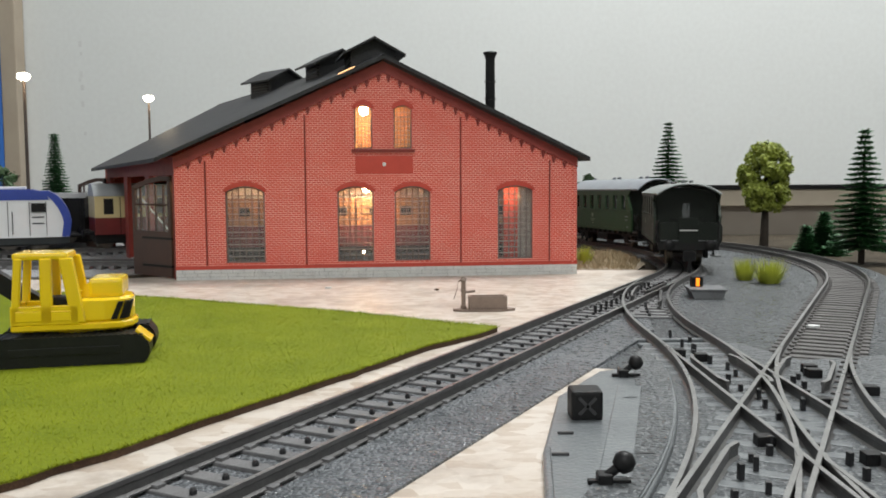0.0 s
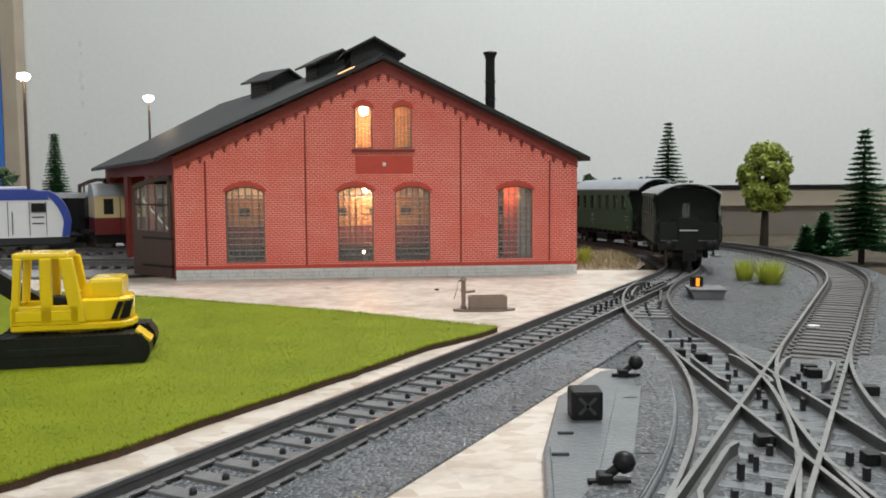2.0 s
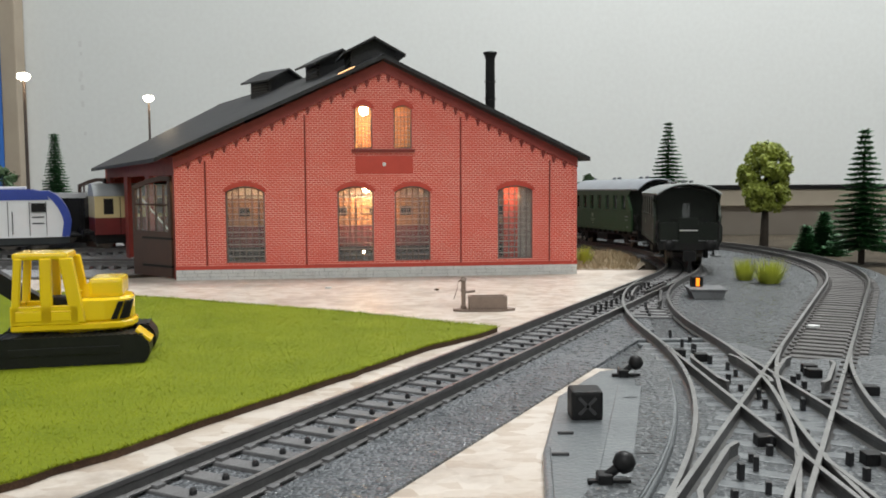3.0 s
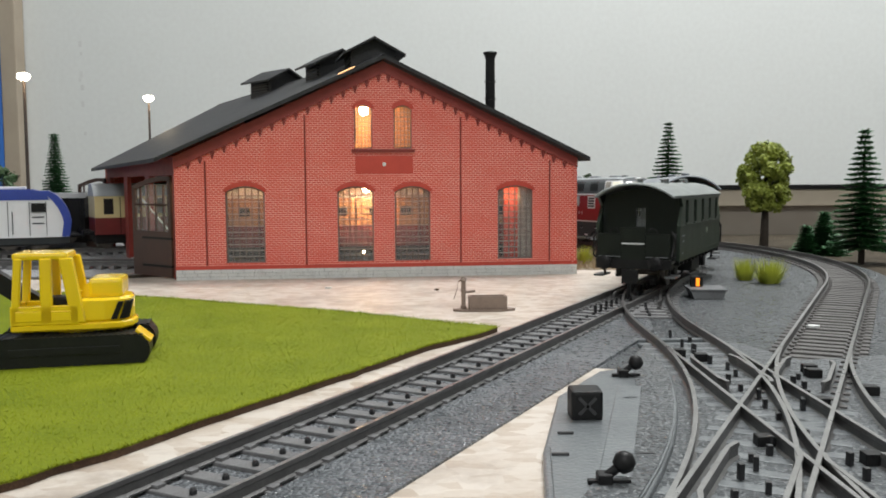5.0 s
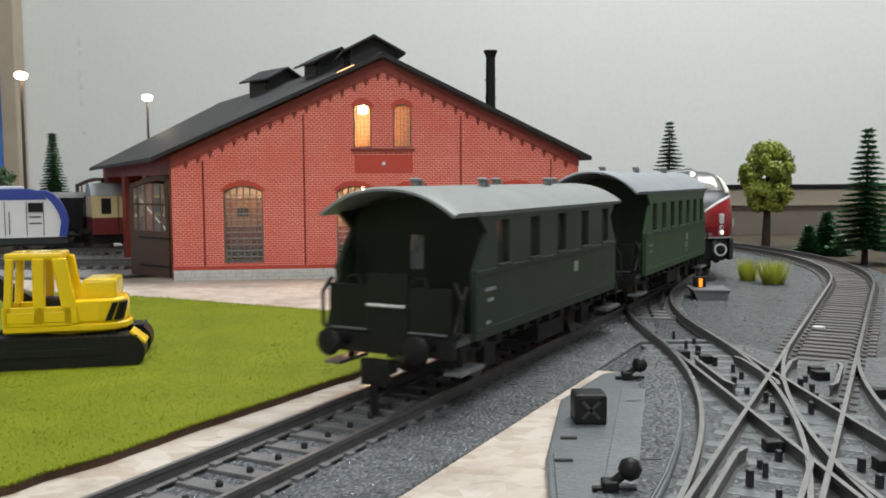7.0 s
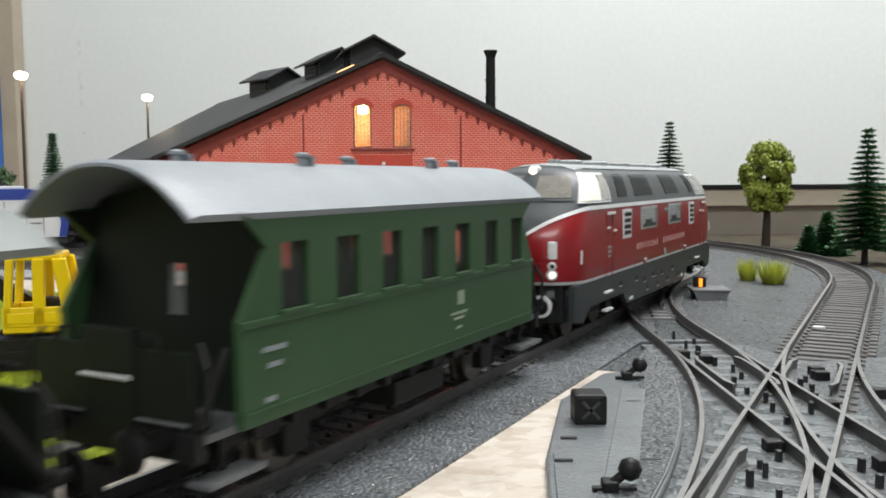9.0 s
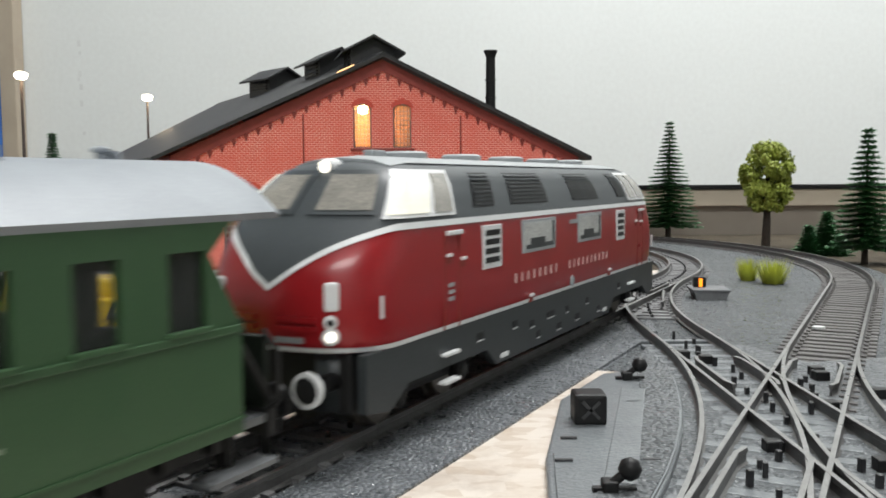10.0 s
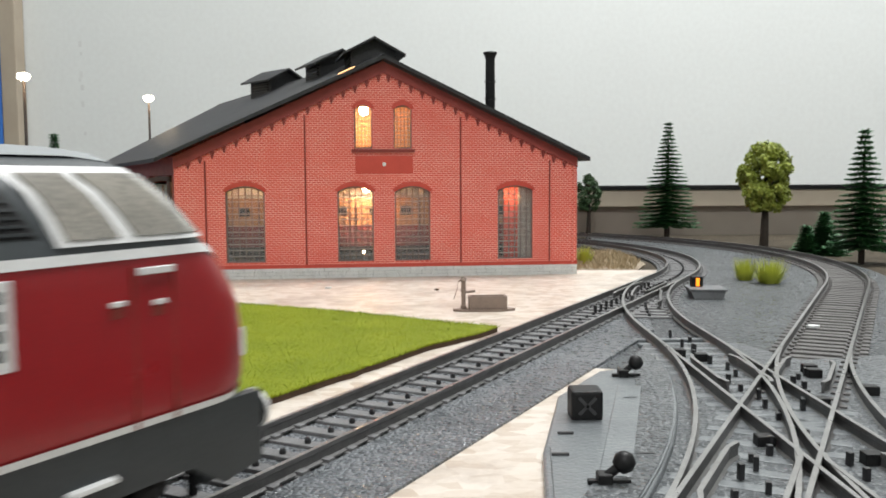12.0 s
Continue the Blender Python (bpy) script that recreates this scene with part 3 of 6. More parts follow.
def window(w, bars, rows):
    a, b, sill, spring, top = w
    bm = BM()
    t = 0.5
    box(bm, a, a + 0.8, 1.0, 2.0, sill, arch_z(w, a + 0.4))
    box(bm, b - 0.8, b, 1.0, 2.0, sill, arch_z(w, b - 0.4))
    box(bm, a, b, 1.0, 2.0, sill, sill + 0.7)
    win = part("window", bm, M_MUNTIN, shed)
    n = 10
    pts = [a + (b - a) * i / n for i in range(n + 1)]
    bm = prism(BM(), [(u, arch_z(w, u)) for u in pts] + [(u, arch_z(w, u) - 0.8) for u in pts[::-1]], -2.0, -1.0, Matrix.Rotation(radians(90), 4, "X"))
    part("head_bar", bm, M_MUNTIN, win)
    for i in range(1, bars):
        u = a + (b - a) * i / bars
        part("upright_bar", box(BM(), u - t / 2, u + t / 2, 1.1, 1.8, sill, arch_z(w, u)), M_MUNTIN, win)
    for j in range(1, rows):
        z = sill + (spring - sill) * j / (rows - 0.4)
        part("cross_bar", box(BM(), a, b, 1.1, 1.75, z - t / 2, z + t / 2), M_CROSSBAR, win)
    bm = prism(BM(), [(a, sill)] + [(b, sill)] + [(u, arch_z(w, u)) for u in pts[::-1]], -2.15, -2.05, Matrix.Rotation(radians(90), 4, "X"))
    pane = part("pane", bm, M_PANE, win)
    pane.visible_shadow = False
    # raised brick arch over the opening
    big = (a - 1.0, b + 1.0, sill, spring + 0.4, top + 1.6)
    pts = [a - 1.0 + (b - a + 2) * i / n for i in range(n + 1)]
    bm = prism(BM(), [(u, arch_z(big, u) + 0.9) for u in pts] + [(u, max(arch_z(w, min(max(u, a), b)), spring) + 0.05) for u in pts[::-1]], 0.0, 0.55, Matrix.Rotation(radians(90), 4, "X"))
    part("arch", bm, M_RED, win)


for w in WINDOWS[:4]:
    window(w, 6, 12)
for w in WINDOWS[4:]:
    window(w, 5, 9)
part("sill", box(BM(), 86.4, 118.0, -1.3, 0, 63.0, 64.5, bevel=0.15), M_REDDK, shed)
plaque = part("plaque", box(BM(), 88.3, 117.0, -0.5, 0, 52.4, 61.4, bevel=0.1), M_RED, shed)
part("lantern_mount", turned(BM(), [(0.8, -1.3), (1.0, -1.0), (1.0, -0.5)], (102.6, 0, 57.0), "Y", 12), M_STONE, plaque)
# Corner strips in dark red stand for shadow lines beside the pilasters.
for u in (14.9, 63.5, 141.1, 186.9):
    part("corner_strip", box(BM(), u - 0.35, u + 0.35, -0.5, 0, 5.6, roof_z(u) - 9), M_REDDK, shed)
for a, b in ((0, 14.5), (53.5, 63.2), (141.4, 151.0), (187.2, W)):
    part("pilaster", box(BM(), a, b, -0.32, 0, 5.6, roof_z((a if a < 100 else b)) - 8.5), M_BRICK, shed)
part("base_course", box(BM(), -0.2, W + 0.2, -0.8, 0, 5.5, 7.3, bevel=0.15), M_RED, shed)
# verge frieze with brackets; their dark red holds the roof's shadow
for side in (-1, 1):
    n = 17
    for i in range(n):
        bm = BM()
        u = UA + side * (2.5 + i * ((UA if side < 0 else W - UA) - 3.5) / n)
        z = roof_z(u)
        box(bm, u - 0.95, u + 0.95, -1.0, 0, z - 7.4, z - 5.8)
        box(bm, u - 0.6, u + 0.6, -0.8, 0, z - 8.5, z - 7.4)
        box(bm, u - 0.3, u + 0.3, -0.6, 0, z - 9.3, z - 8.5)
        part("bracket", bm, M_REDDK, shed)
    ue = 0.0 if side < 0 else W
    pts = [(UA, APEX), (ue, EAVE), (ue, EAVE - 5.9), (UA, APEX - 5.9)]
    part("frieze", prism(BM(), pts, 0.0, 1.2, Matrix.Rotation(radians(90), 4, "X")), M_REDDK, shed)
# plinth stones in two courses
bm = box(BM(), 0.2, W - 0.2, -0.7, 2.5, 0.2, 5.5)
plinth = part("plinth", bm, M_JOINT, shed)
rng = random.Random(4)
for row in range(3):
    u = (0.0, -3.0, -1.4)[row]
    while u < W:
        w_ = rng.uniform(4.5, 9.0)
        a, b = max(u, 0.0), min(u + w_ - 0.2, W)
        if b - a > 1:
            part("stone", box(BM(), a, b, -1.25 - rng.uniform(0, 0.25), -0.6, 0.2 + row * 1.78, 1.86 + row * 1.78, bevel=0.2), M_STONE, plinth)
        u += w_

# other walls, in the shed's own axes
q1, qb, q3 = to_shed(P1), to_shed(P1 + UB * W), Vector((W, 0))
gx = q1.normalized()
ang = math.atan2(gx.y, gx.x)
GM = Matrix.Rotation(ang, 4, "Z")
glen = q1.length
doors = [(5 + i * (glen - 6) / 3, 67 + i * (glen - 6) / 3) for i in range(3)]
gate_cuts = sorted({0.0, glen} | {v for d in doors for v in d})
# Gate wall: same red plastic, with the eave's shade put into its colour.
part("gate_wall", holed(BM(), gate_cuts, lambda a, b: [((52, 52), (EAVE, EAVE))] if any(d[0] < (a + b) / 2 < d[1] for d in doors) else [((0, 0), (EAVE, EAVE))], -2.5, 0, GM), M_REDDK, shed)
d3 = qb - q3
part("rear_wall", box(BM(), 0, d3.length, 0, 2.5, 0, EAVE, Matrix.Translation((q3.x, q3.y, 0)) @ Matrix.Rotation(math.atan2(d3.y, d3.x), 4, "Z")), M_BRICK, shed)
ub = (qb - q1).normalized()
gable(Matrix.Translation((q1.x, q1.y, 0)) @ Matrix.Rotation(math.atan2(ub.y, ub.x), 4, "Z"), [], "far_gable_wall")
part("shed_floor", prism(BM(), [(1, 1), (W - 1, 1), (qb.x, qb.y), (q1.x, q1.y)], 0.55, 1.2), M_JOINT, shed)
# roof: two slabs with overhang, meeting at the ridge
f0, f1 = Vector((-8.0, -6)), Vector((206.5, -6))
fa = Vector((102.9, -6))
ba = q1 + ub * UA + Vector((-ub.y, ub.x)) * 6
b0, b1 = q1 - ub * 8.5 + Vector((-ub.y, ub.x)) * 6, qb + ub * 8.5 + Vector((-ub.y, ub.x)) * 6
for nm, e0, e1 in (("roof_slope", f0, b0), ("roof_slope", f1, b1)):
    bm = BM()
    vs = [bm.verts.new((p.x, p.y, z + dz)) for dz in (0.3, 2.3) for p, z in ((e0, 58.0), (fa, 108.2), (ba, 108.2), (e1, 56.2))]
    for q in ((0, 1, 2, 3), (7, 6, 5, 4), (0, 4, 5, 1), (1, 5, 6, 2), (2, 6, 7, 3), (3, 7, 4, 0)):
        bm.faces.new([vs[i] for i in q])
    part(nm, bm, M_ROOF, shed)
rd = (ba - fa).normalized()
part("ridge_cap", sweep(BM(), [(fa.x, fa.y, 110.4), (ba.x, ba.y, 110.4)], [(-1.6, -0.6), (0, 0.6), (1.6, -0.6)]), M_ROOF, shed)


def cupola(s, turn):
    """A smoke vent astride the ridge, s mm along it."""
    c = fa + rd * s
    m = Matrix.Translation((c.x, c.y, APEX - 0.6)) @ Matrix.Rotation(radians(turn), 4, "Z")
    bm = BM()
    box(bm, -11, 11, 0, 24, -8, 6.0, m)
    prism(bm, [(-11, 6), (11, 6), (0, 11.6)], -24, 0, m @ Matrix.Rotation(radians(90), 4, "X"))
    v = part("smoke_vent", bm, M_ROOF, shed)
    for sd in (-1, 1):
        bm = BM()
        vs = [bm.verts.new(m @ Vector((sd * x, y, z))) for y in (-4.5, 28.5) for x, z in ((0, 11.8), (15.8, 3.6), (15.8, 4.7), (0, 13.0))]
        for q in ((0, 1, 2, 3), (7, 6, 5, 4), (0, 4, 5, 1), (1, 5, 6, 2), (2, 6, 7, 3), (3, 7, 4, 0)):
            bm.faces.new([vs[i] for i in q])
        part("vent_roof", bm, M_ROOF, v)
        for j in range(4):
            part("louvre", box(BM(), sd * 11.4 - 0.5, sd * 11.4 + 0.5, 3, 21, -1.5 + 1.7 * j, -0.6 + 1.7 * j, m), M_BLACK, v)


for s, turn in ((13, 7.5), (58, 22.4), (150, 37.3)):
    cupola(s, turn)
# stove pipe on the slope
pu, pv = 158.5, 14.0
pz = roof_z(pu)
bm = turned(BM(), [(2.6, pz), (2.4, pz + 30), (2.7, pz + 30.2), (2.7, pz + 31.2), (3.2, pz + 32), (3.6, pz + 32.8), (3.6, pz + 33.4), (2.0, pz + 33.6)], (pu, pv, 0), "Z", 18)
pipe = part("stove_pipe", bm, M_BLACK, shed, "black stove pipe with a cap", smooth=40)
for z in (9, 18):
    part("pipe_band", turned(BM(), [(2.9, pz + z), (2.9, pz + z + 0.8)], (pu, pv, 0), "Z", 18), M_BLACK, pipe)


def door_leaf(hinge, turn, label):
    """An open wooden gate leaf with a glazed head; hinge in the shed's axes, turn in degrees."""
    m = Matrix.Translation((hinge[0], hinge[1], 0)) @ Matrix.Rotation(radians(turn), 4, "Z")
    w_, top = 33.0, 51.5
    head = [(0, top), (w_ * 0.3, top + 0.2), (w_ * 0.6, top - 1.2), (w_, top - 4.5)]
    bm = box(BM(), 0, w_, -0.8, 0.8, 1.2, 24, m)
    for x0, x1, z1 in ((0, 2.4, top), (w_ - 2.4, w_, top - 4.6)):
        box(bm, x0, x1, -0.8, 0.8, 24, z1, m)
    prism(bm, head + [(x, z - 2.4) for x, z in head[::-1]], -0.8, 0.8, m @ Matrix.Rotation(radians(90), 4, "X"))
    leaf = part("gate_leaf", bm, M_BROWNDOOR, shed, label)
    for i in range(1, 5):
        x = w_ * i / 5
        part("glazing_bar", box(BM(), x - 0.35, x + 0.35, -0.5, 0.5, 24, top - 4, m), M_BROWNDOOR, leaf)
    part("glazing_bar", box(BM(), 0, w_, -0.5, 0.5, 37, 37.8, m), M_BROWNDOOR, leaf)
    part("pane", box(BM(), 2, w_ - 2, -0.1, 0.1, 24, top - 4, m), M_PANE, leaf)
    part("brace", prism(BM(), [(3, 24.5), (4.5, 24.5), (w_ - 3, 42), (w_ - 4.5, 42)], 0.6, 1.0, m @ Matrix.Rotation(radians(90), 4, "X")), M_STONE if turn > 0 else M_BROWNDOOR, leaf)
    for z in (6, 20):
        part("strap_hinge", box(BM(), 0, w_ * 0.75, -1.1, 1.1, z, z + 1.2, m), M_BLACK, leaf)
    return leaf


door_leaf((-2.5, 5.5), 136, "dark brown open gate leaf with glazed head")
e = to_shed(P1 - GD * 6 - GN * 2)
door_leaf((e.x, e.y), 139, "dark brown open gate leaf with glazed head")
# bulbs that light the shed from inside; the smallest stands for a reflection
M_BULB = glow("warm_bulb_and_reflection", (1.0, 0.72, 0.38), 60.0)
for u, y, z, r in ((93, 12, 84.5, 2.6), (94, 9, 45.0, 2.3), (92, 10, 12.5, 0.7)):
    part("bulb", turned(BM(), [(0.3, z - r), (r * 0.8, z - r * 0.6), (r, z), (r * 0.8, z + r * 0.6), (0.3, z + r)], (u, y, 0), "Z", 14), M_BULB, shed, "warm glow of bulb and bulb reflection", smooth=80)
# beams and inner partition seen through the windows
for v in (60, 130, 190):
    part("tie_beam", box(BM(), -v * 0.3 + 4, W - v * 0.4, v, v + 3, 55, 58), M_INSIDE, shed)

M_LINING = paint("added_warm_loft_lining", (0.50, 0.30, 0.14), (0.36, 0.2, 0.09), 120, 0.7)
# Added board that catches the bulb's light so the upper windows look bright.
part("loft_glow_board", box(BM(), 72, 130, 30, 31.5, 60, 96), M_LINING, shed)
part("inner_partition", box(BM(), 165.5, 186, 14, 15.5, 2, 50), M_RED, shed)
part("grey_screen", box(BM(), 171.5, 180, 5, 6, 2, 50), M_CROSSBAR, shed)
# A glowing strip laid on the roof imitates a patch of leaking lamplight.
M_ROOFGLOW = glow("painted_roof_lamplight", (1.0, 0.55, 0.26), 1.6)
part("roof_glow_strip", box(BM(), -4.5, 4.5, -0.8, 0.8, -0.2, 0.3, Matrix.Translation((84.5, -4.6, roof_z(84.5) + 2.9)) @ Matrix.Rotation(-math.atan2(APEX - EAVE, UA), 4, "Y")), M_ROOFGLOW, shed, "glowing strip standing for lamplight on the roof")
part("loft_floor", box(BM(), 60, 142, 4, 31.5, 60.2, 61.4), M_LINING, shed)


def shed_lamp(u, y, z, power):
    data = bpy.data.lights.new("shed_bulb_light", "POINT")
    data.energy, data.color, data.shadow_soft_size = power, (1.0, 0.56, 0.24), 0.003
    ob = new("shed_bulb_light", data)
    ob.matrix_world = mmpose(P0.x, P0.y, 0, math.degrees(math.atan2(UX.y, UX.x))) @ Matrix.Translation((u / 1000, y / 1000, z / 1000))


shed_lamp(93, 14, 80, 0.05)
shed_lamp(94, 6, 40, 0.035)
shed_lamp(169, 7, 41, 0.006)
shed_lamp(34, 10, 50, 0.014)


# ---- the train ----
# Coach ends get little light; their shade is put into this green.
M_DKGREEN = paint("bottle_green_in_shade", (0.007, 0.010, 0.007), (0.010, 0.014, 0.010), 150, 0.5, spec=0.25)
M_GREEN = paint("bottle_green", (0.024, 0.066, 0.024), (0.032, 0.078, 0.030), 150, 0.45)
M_COACHROOF = paint("grey_coach_roof", (0.255, 0.28, 0.305), (0.215, 0.235, 0.26), 80, 0.45)
M_UNDER = paint("black_underframe", (0.009, 0.009, 0.009), (0.015, 0.015, 0.015), 200, 0.55, spec=0.25)
M_WINDARK = glass("coach_pane", (0.06, 0.065, 0.06), 0.06, 0.3)
M_WHITE = paint("white_marking", (0.75, 0.76, 0.75), None, 300, 0.5)
# Lighter than the underframe: glare on floor and steps is in the colour.
M_STEP = paint("step_tread_painted_glare", (0.16, 0.168, 0.175), (0.11, 0.116, 0.12), 150, 0.32)
M_ROOFDULL = paint("dull_green_grey_roof", (0.215, 0.235, 0.23), (0.18, 0.198, 0.194), 80, 0.45)
M_DKSIDE = paint("dark_olive_green_side", (0.015, 0.026, 0.016), (0.021, 0.033, 0.021), 150, 0.45)
M_FADED = paint("faded_pale_marking", (0.30, 0.34, 0.26), (0.22, 0.27, 0.20), 300, 0.55)
M_WHEEL = paint("wheel_steel", (0.20, 0.18, 0.16), (0.1, 0.09, 0.08), 300, 0.4, metal=0.8)


def wheelset(parent, x, r=5.2):
    bm = BM()
    for s in (-1, 1):
        turned(bm, [(1.2, s * 5.6), (r + 0.8, s * 5.9), (r + 0.8, s * 6.7), (r, s * 6.9), (r, s * 9.0), (r - 0.8, s * 9.2), (1.2, s * 8.6)], (x, 0, r), "Y", 24)
    tube(bm, (x, -6, r), (x, 6, r), 1.0)
    return part("wheelset", bm, M_WHEEL, parent, smooth=40)


def buffer(parent, x, y, z, d, material=None):
    bm = turned(BM(), [(1.5, 0), (1.5, 3.4), (0.9, 3.4), (0.9, 6.0), (2.6, 6.1), (2.8, 6.6), (2.2, 7.1), (0.6, 7.3)], (0, 0, 0), "X", 18)
    bmesh.ops.transform(bm, matrix=Matrix.Translation((x, y, z)) @ Matrix.Rotation(0 if d > 0 else math.pi, 4, "Z"), verts=bm.verts)
    return part("buffer", bm, material or M_BLACK, parent, smooth=40)


def coupling(parent, x, d):
    bm = BM()
    box(bm, min(x, x + d * 5), max(x, x + d * 5), -2.2, 2.2, 5.0, 7.5, bevel=0.3)
    box(bm, min(x + d * 4.5, x + d * 6), max(x + d * 4.5, x + d * 6), -3.2, 3.2, 3.2, 8.6, bevel=0.3)
    box(bm, min(x + d * 5.5, x + d * 6.3), max(x + d * 5.5, x + d * 6.3), -0.8, 0.8, -2.5, 4)
    return part("coupling", bm, M_BLACK, parent)


def coach(name, length, n_win, first, step, body_mat, label, panes, lift):
    """A short four-wheeled coach with open end platforms; +x is the way it runs, z = 0 the rail head."""
    c = place(name, pose(0, 0, 0), label, "railway coach")
    h = length / 2
    front, back = h - 7.3, -(h - 9.6)
    tip = 33.0 + lift * 0.8
    wins = [(h - first - step * i) for i in range(n_win)]
    # side walls: strips round the windows
    for s in (-1, 1):
        y0, y1 = (15.6, 16.8) if s > 0 else (-16.8, -15.6)
        xs = [back, back + 5.6] + [v for w in sorted(wins) for v in (w - 3.1, w + 3.1)] + [front - 5.6, front]
        top = 37.5 + lift

        def spans(a, b):
            if any(w - 3.1 < (a + b) / 2 < w + 3.1 for w in wins):
                return [((11.5, 11.5), (25.6, 25.6)), ((35.4, 35.4), (top, top))]
            if b > front - 1:   # the side is cut back in a wedge at the platform
                return [((11.5, 11.5), (tip, 25.6)), ((tip, top), (top, top))]
            if a < back + 1:
                return [((11.5, 11.5), (25.6, tip)), ((top, tip), (top, top))]
            return [((11.5, 11.5), (top, top))]

        bm = holed(BM(), xs, spans, y0, y1)
        side = part("side_wall", bm, body_mat, c)
        part("belt_rail", box(BM(), back, front, s * 16.8 - 0.35, s * 16.8 + 0.35, 24.6, 25.6, bevel=0.15), body_mat, side)
        part("lower_rail", box(BM(), back, front, s * 16.8 - 0.25, s * 16.8 + 0.25, 13.2, 13.6), body_mat, side)
        for w in wins:
            part("pane", box(BM(), w - 3.1, w + 3.1, s * 16.0 - 0.15, s * 16.0 + 0.15, 25.6, 35.4), M_WINDARK, side)
            part("sill", box(BM(), w - 3.6, w + 3.6, s * 16.9 - 0.5, s * 16.9 + 0.5, 25.5, 26.2, bevel=0.15), body_mat, side)
    for x, d in ((front, 1), (back, -1)):
        xi = x - d * 5.8
        x0, x1 = (xi - 1.2, xi) if d > 0 else (xi, xi + 1.2)
        crown = 40.4 + lift + (1.2 if lift else 0.0)
        bm = holed(BM(), [-15.6, -1.9, 1.9, 15.6], lambda a, b: [((11.5, 11.5), (24.8, 24.8)), ((32.2, 32.2), (crown, crown))] if a < 0 < b else [((11.5, 11.5), (crown - 3.0, crown) if a < 0 else (crown, crown - 3.0))], -x1, -x0, Matrix.Rotation(radians(90), 4, "Z"))
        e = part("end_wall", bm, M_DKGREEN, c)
        part("end_pane", box(BM(), x0 + 0.4, x0 + 0.7, -1.9, 1.9, 24.8, 32.2), M_PANE, e)
        # platform: floor, panel, posts, corner cheeks
        xe = h - 1.5 if d > 0 else -(h - 1.5)
        lo, hi = min(xi, xe), max(xi, xe)
        part("platform", box(BM(), lo, hi, -14.5, 14.5, 10.6, 11.8, bevel=0.2), M_STEP, c)
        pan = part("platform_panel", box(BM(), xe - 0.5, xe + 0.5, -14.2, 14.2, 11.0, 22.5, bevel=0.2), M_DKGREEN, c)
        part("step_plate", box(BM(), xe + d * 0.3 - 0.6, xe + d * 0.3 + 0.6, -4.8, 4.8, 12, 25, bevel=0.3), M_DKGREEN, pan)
        part("grab_rail", tube(BM(), (xe + d * 1.3, -4.4, 18.6), (xe + d * 1.3, 4.4, 18.6), 0.35, n=8), M_WHITE, pan)
        for s in (-1, 1):
            # slanting panel from the cut-back side to the end wall, near-black as recess shade
            jm = BM()
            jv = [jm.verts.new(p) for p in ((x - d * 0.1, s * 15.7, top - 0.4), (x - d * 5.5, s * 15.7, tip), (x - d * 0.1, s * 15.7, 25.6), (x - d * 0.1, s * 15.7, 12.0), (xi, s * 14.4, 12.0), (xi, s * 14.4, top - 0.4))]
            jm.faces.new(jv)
            part("recess_shade_panel", jm, M_DKGREEN, c).modifiers.new("thick", "SOLIDIFY").thickness = 0.0006
            hr = [(xe - d * 0.4, s * 14.6, 12.4), (xe - d * 0.2, s * 16.2, 13.6), (xe - d * 0.2, s * 16.2, 20.6), (xe - d * 1.0, s * 14.4, 23.6)]
            bm = BM()
            for p0, p1 in zip(hr, hr[1:]):
                tube(bm, p0, p1, 0.4, n=8)
            part("hand_rail", bm, M_UNDER, c)
            bm = BM()
            lp = [(xe + d * 0.9, s * 9.5, 22.4), (xe + d * 0.9, s * 9.0, 24.2), (xe + d * 0.9, s * 6.6, 24.6), (xe + d * 0.9, s * 5.8, 22.8)]
            for p0, p1 in zip(lp, lp[1:]):
                tube(bm, p0, p1, 0.28, n=6)
            part("grab_loop", bm, M_UNDER, pan)
            part("panel_bar", tube(BM(), (xe + d * 0.8, s * 4.9, 13.4), (xe + d * 0.8, s * 13.6, 13.4), 0.25, n=6), M_CONCRETE, pan)
            part("gate_bar", tube(BM(), (x + d * 1.2, s * 15.4, 22.5), (xe, s * 14.8, 13.5), 0.5, n=8), M_UNDER, c)
            stp = part("step", box(BM(), lo + 0.5, hi - 0.5, s * 14.2 - 2.0, s * 14.2 + 2.0, 5.2, 5.9), M_STEP, c)
            part("step_hanger", box(BM(), (lo + hi) / 2 - 0.5, (lo + hi) / 2 + 0.5, s * 13.0 - 0.4, s * 13.0 + 0.4, 5.8, 10.8), M_UNDER, stp)
            buffer(c, xe + d * 0.4, s * 10.0, 11.4, d)
        part("buffer_beam", box(BM(), xe - 0.9, xe + 0.9, -15, 15, 8.6, 12.4, bevel=0.2), M_UNDER, c)
        coupling(c, xe, d)
    # arched roof shell with a rim
    bm = BM()
    prof = []
    for i in range(17):
        y = -17.3 + 34.6 * i / 16
        prof.append((y, 37.3 + lift + (7.0 if lift else 5.2) * (1 - abs(y / 17.3) ** 2.3)))
    outer = prof
    inner = [(y * 0.97, z - 0.9) for y, z in prof]
    n = 9
    rings = []
    for j in range(n + 1):
        f = (0.0, 0.012, 0.04, 0.09, 0.3, 0.7, 0.91, 0.96, 0.988, 1.0)[j]
        x = -h + length * f
        e = 0.45 if j in (0, n) else 0.0
        t = 1.0 - 0.085 * max(0.0, 1 - min(f, 1 - f) / 0.09)   # the roof narrows over the platforms
        rings.append([bm.verts.new((x, y * t, z - e)) for y, z in outer] + [bm.verts.new((x, y * t, z)) for y, z in inner[::-1]])
    kk = len(rings[0])
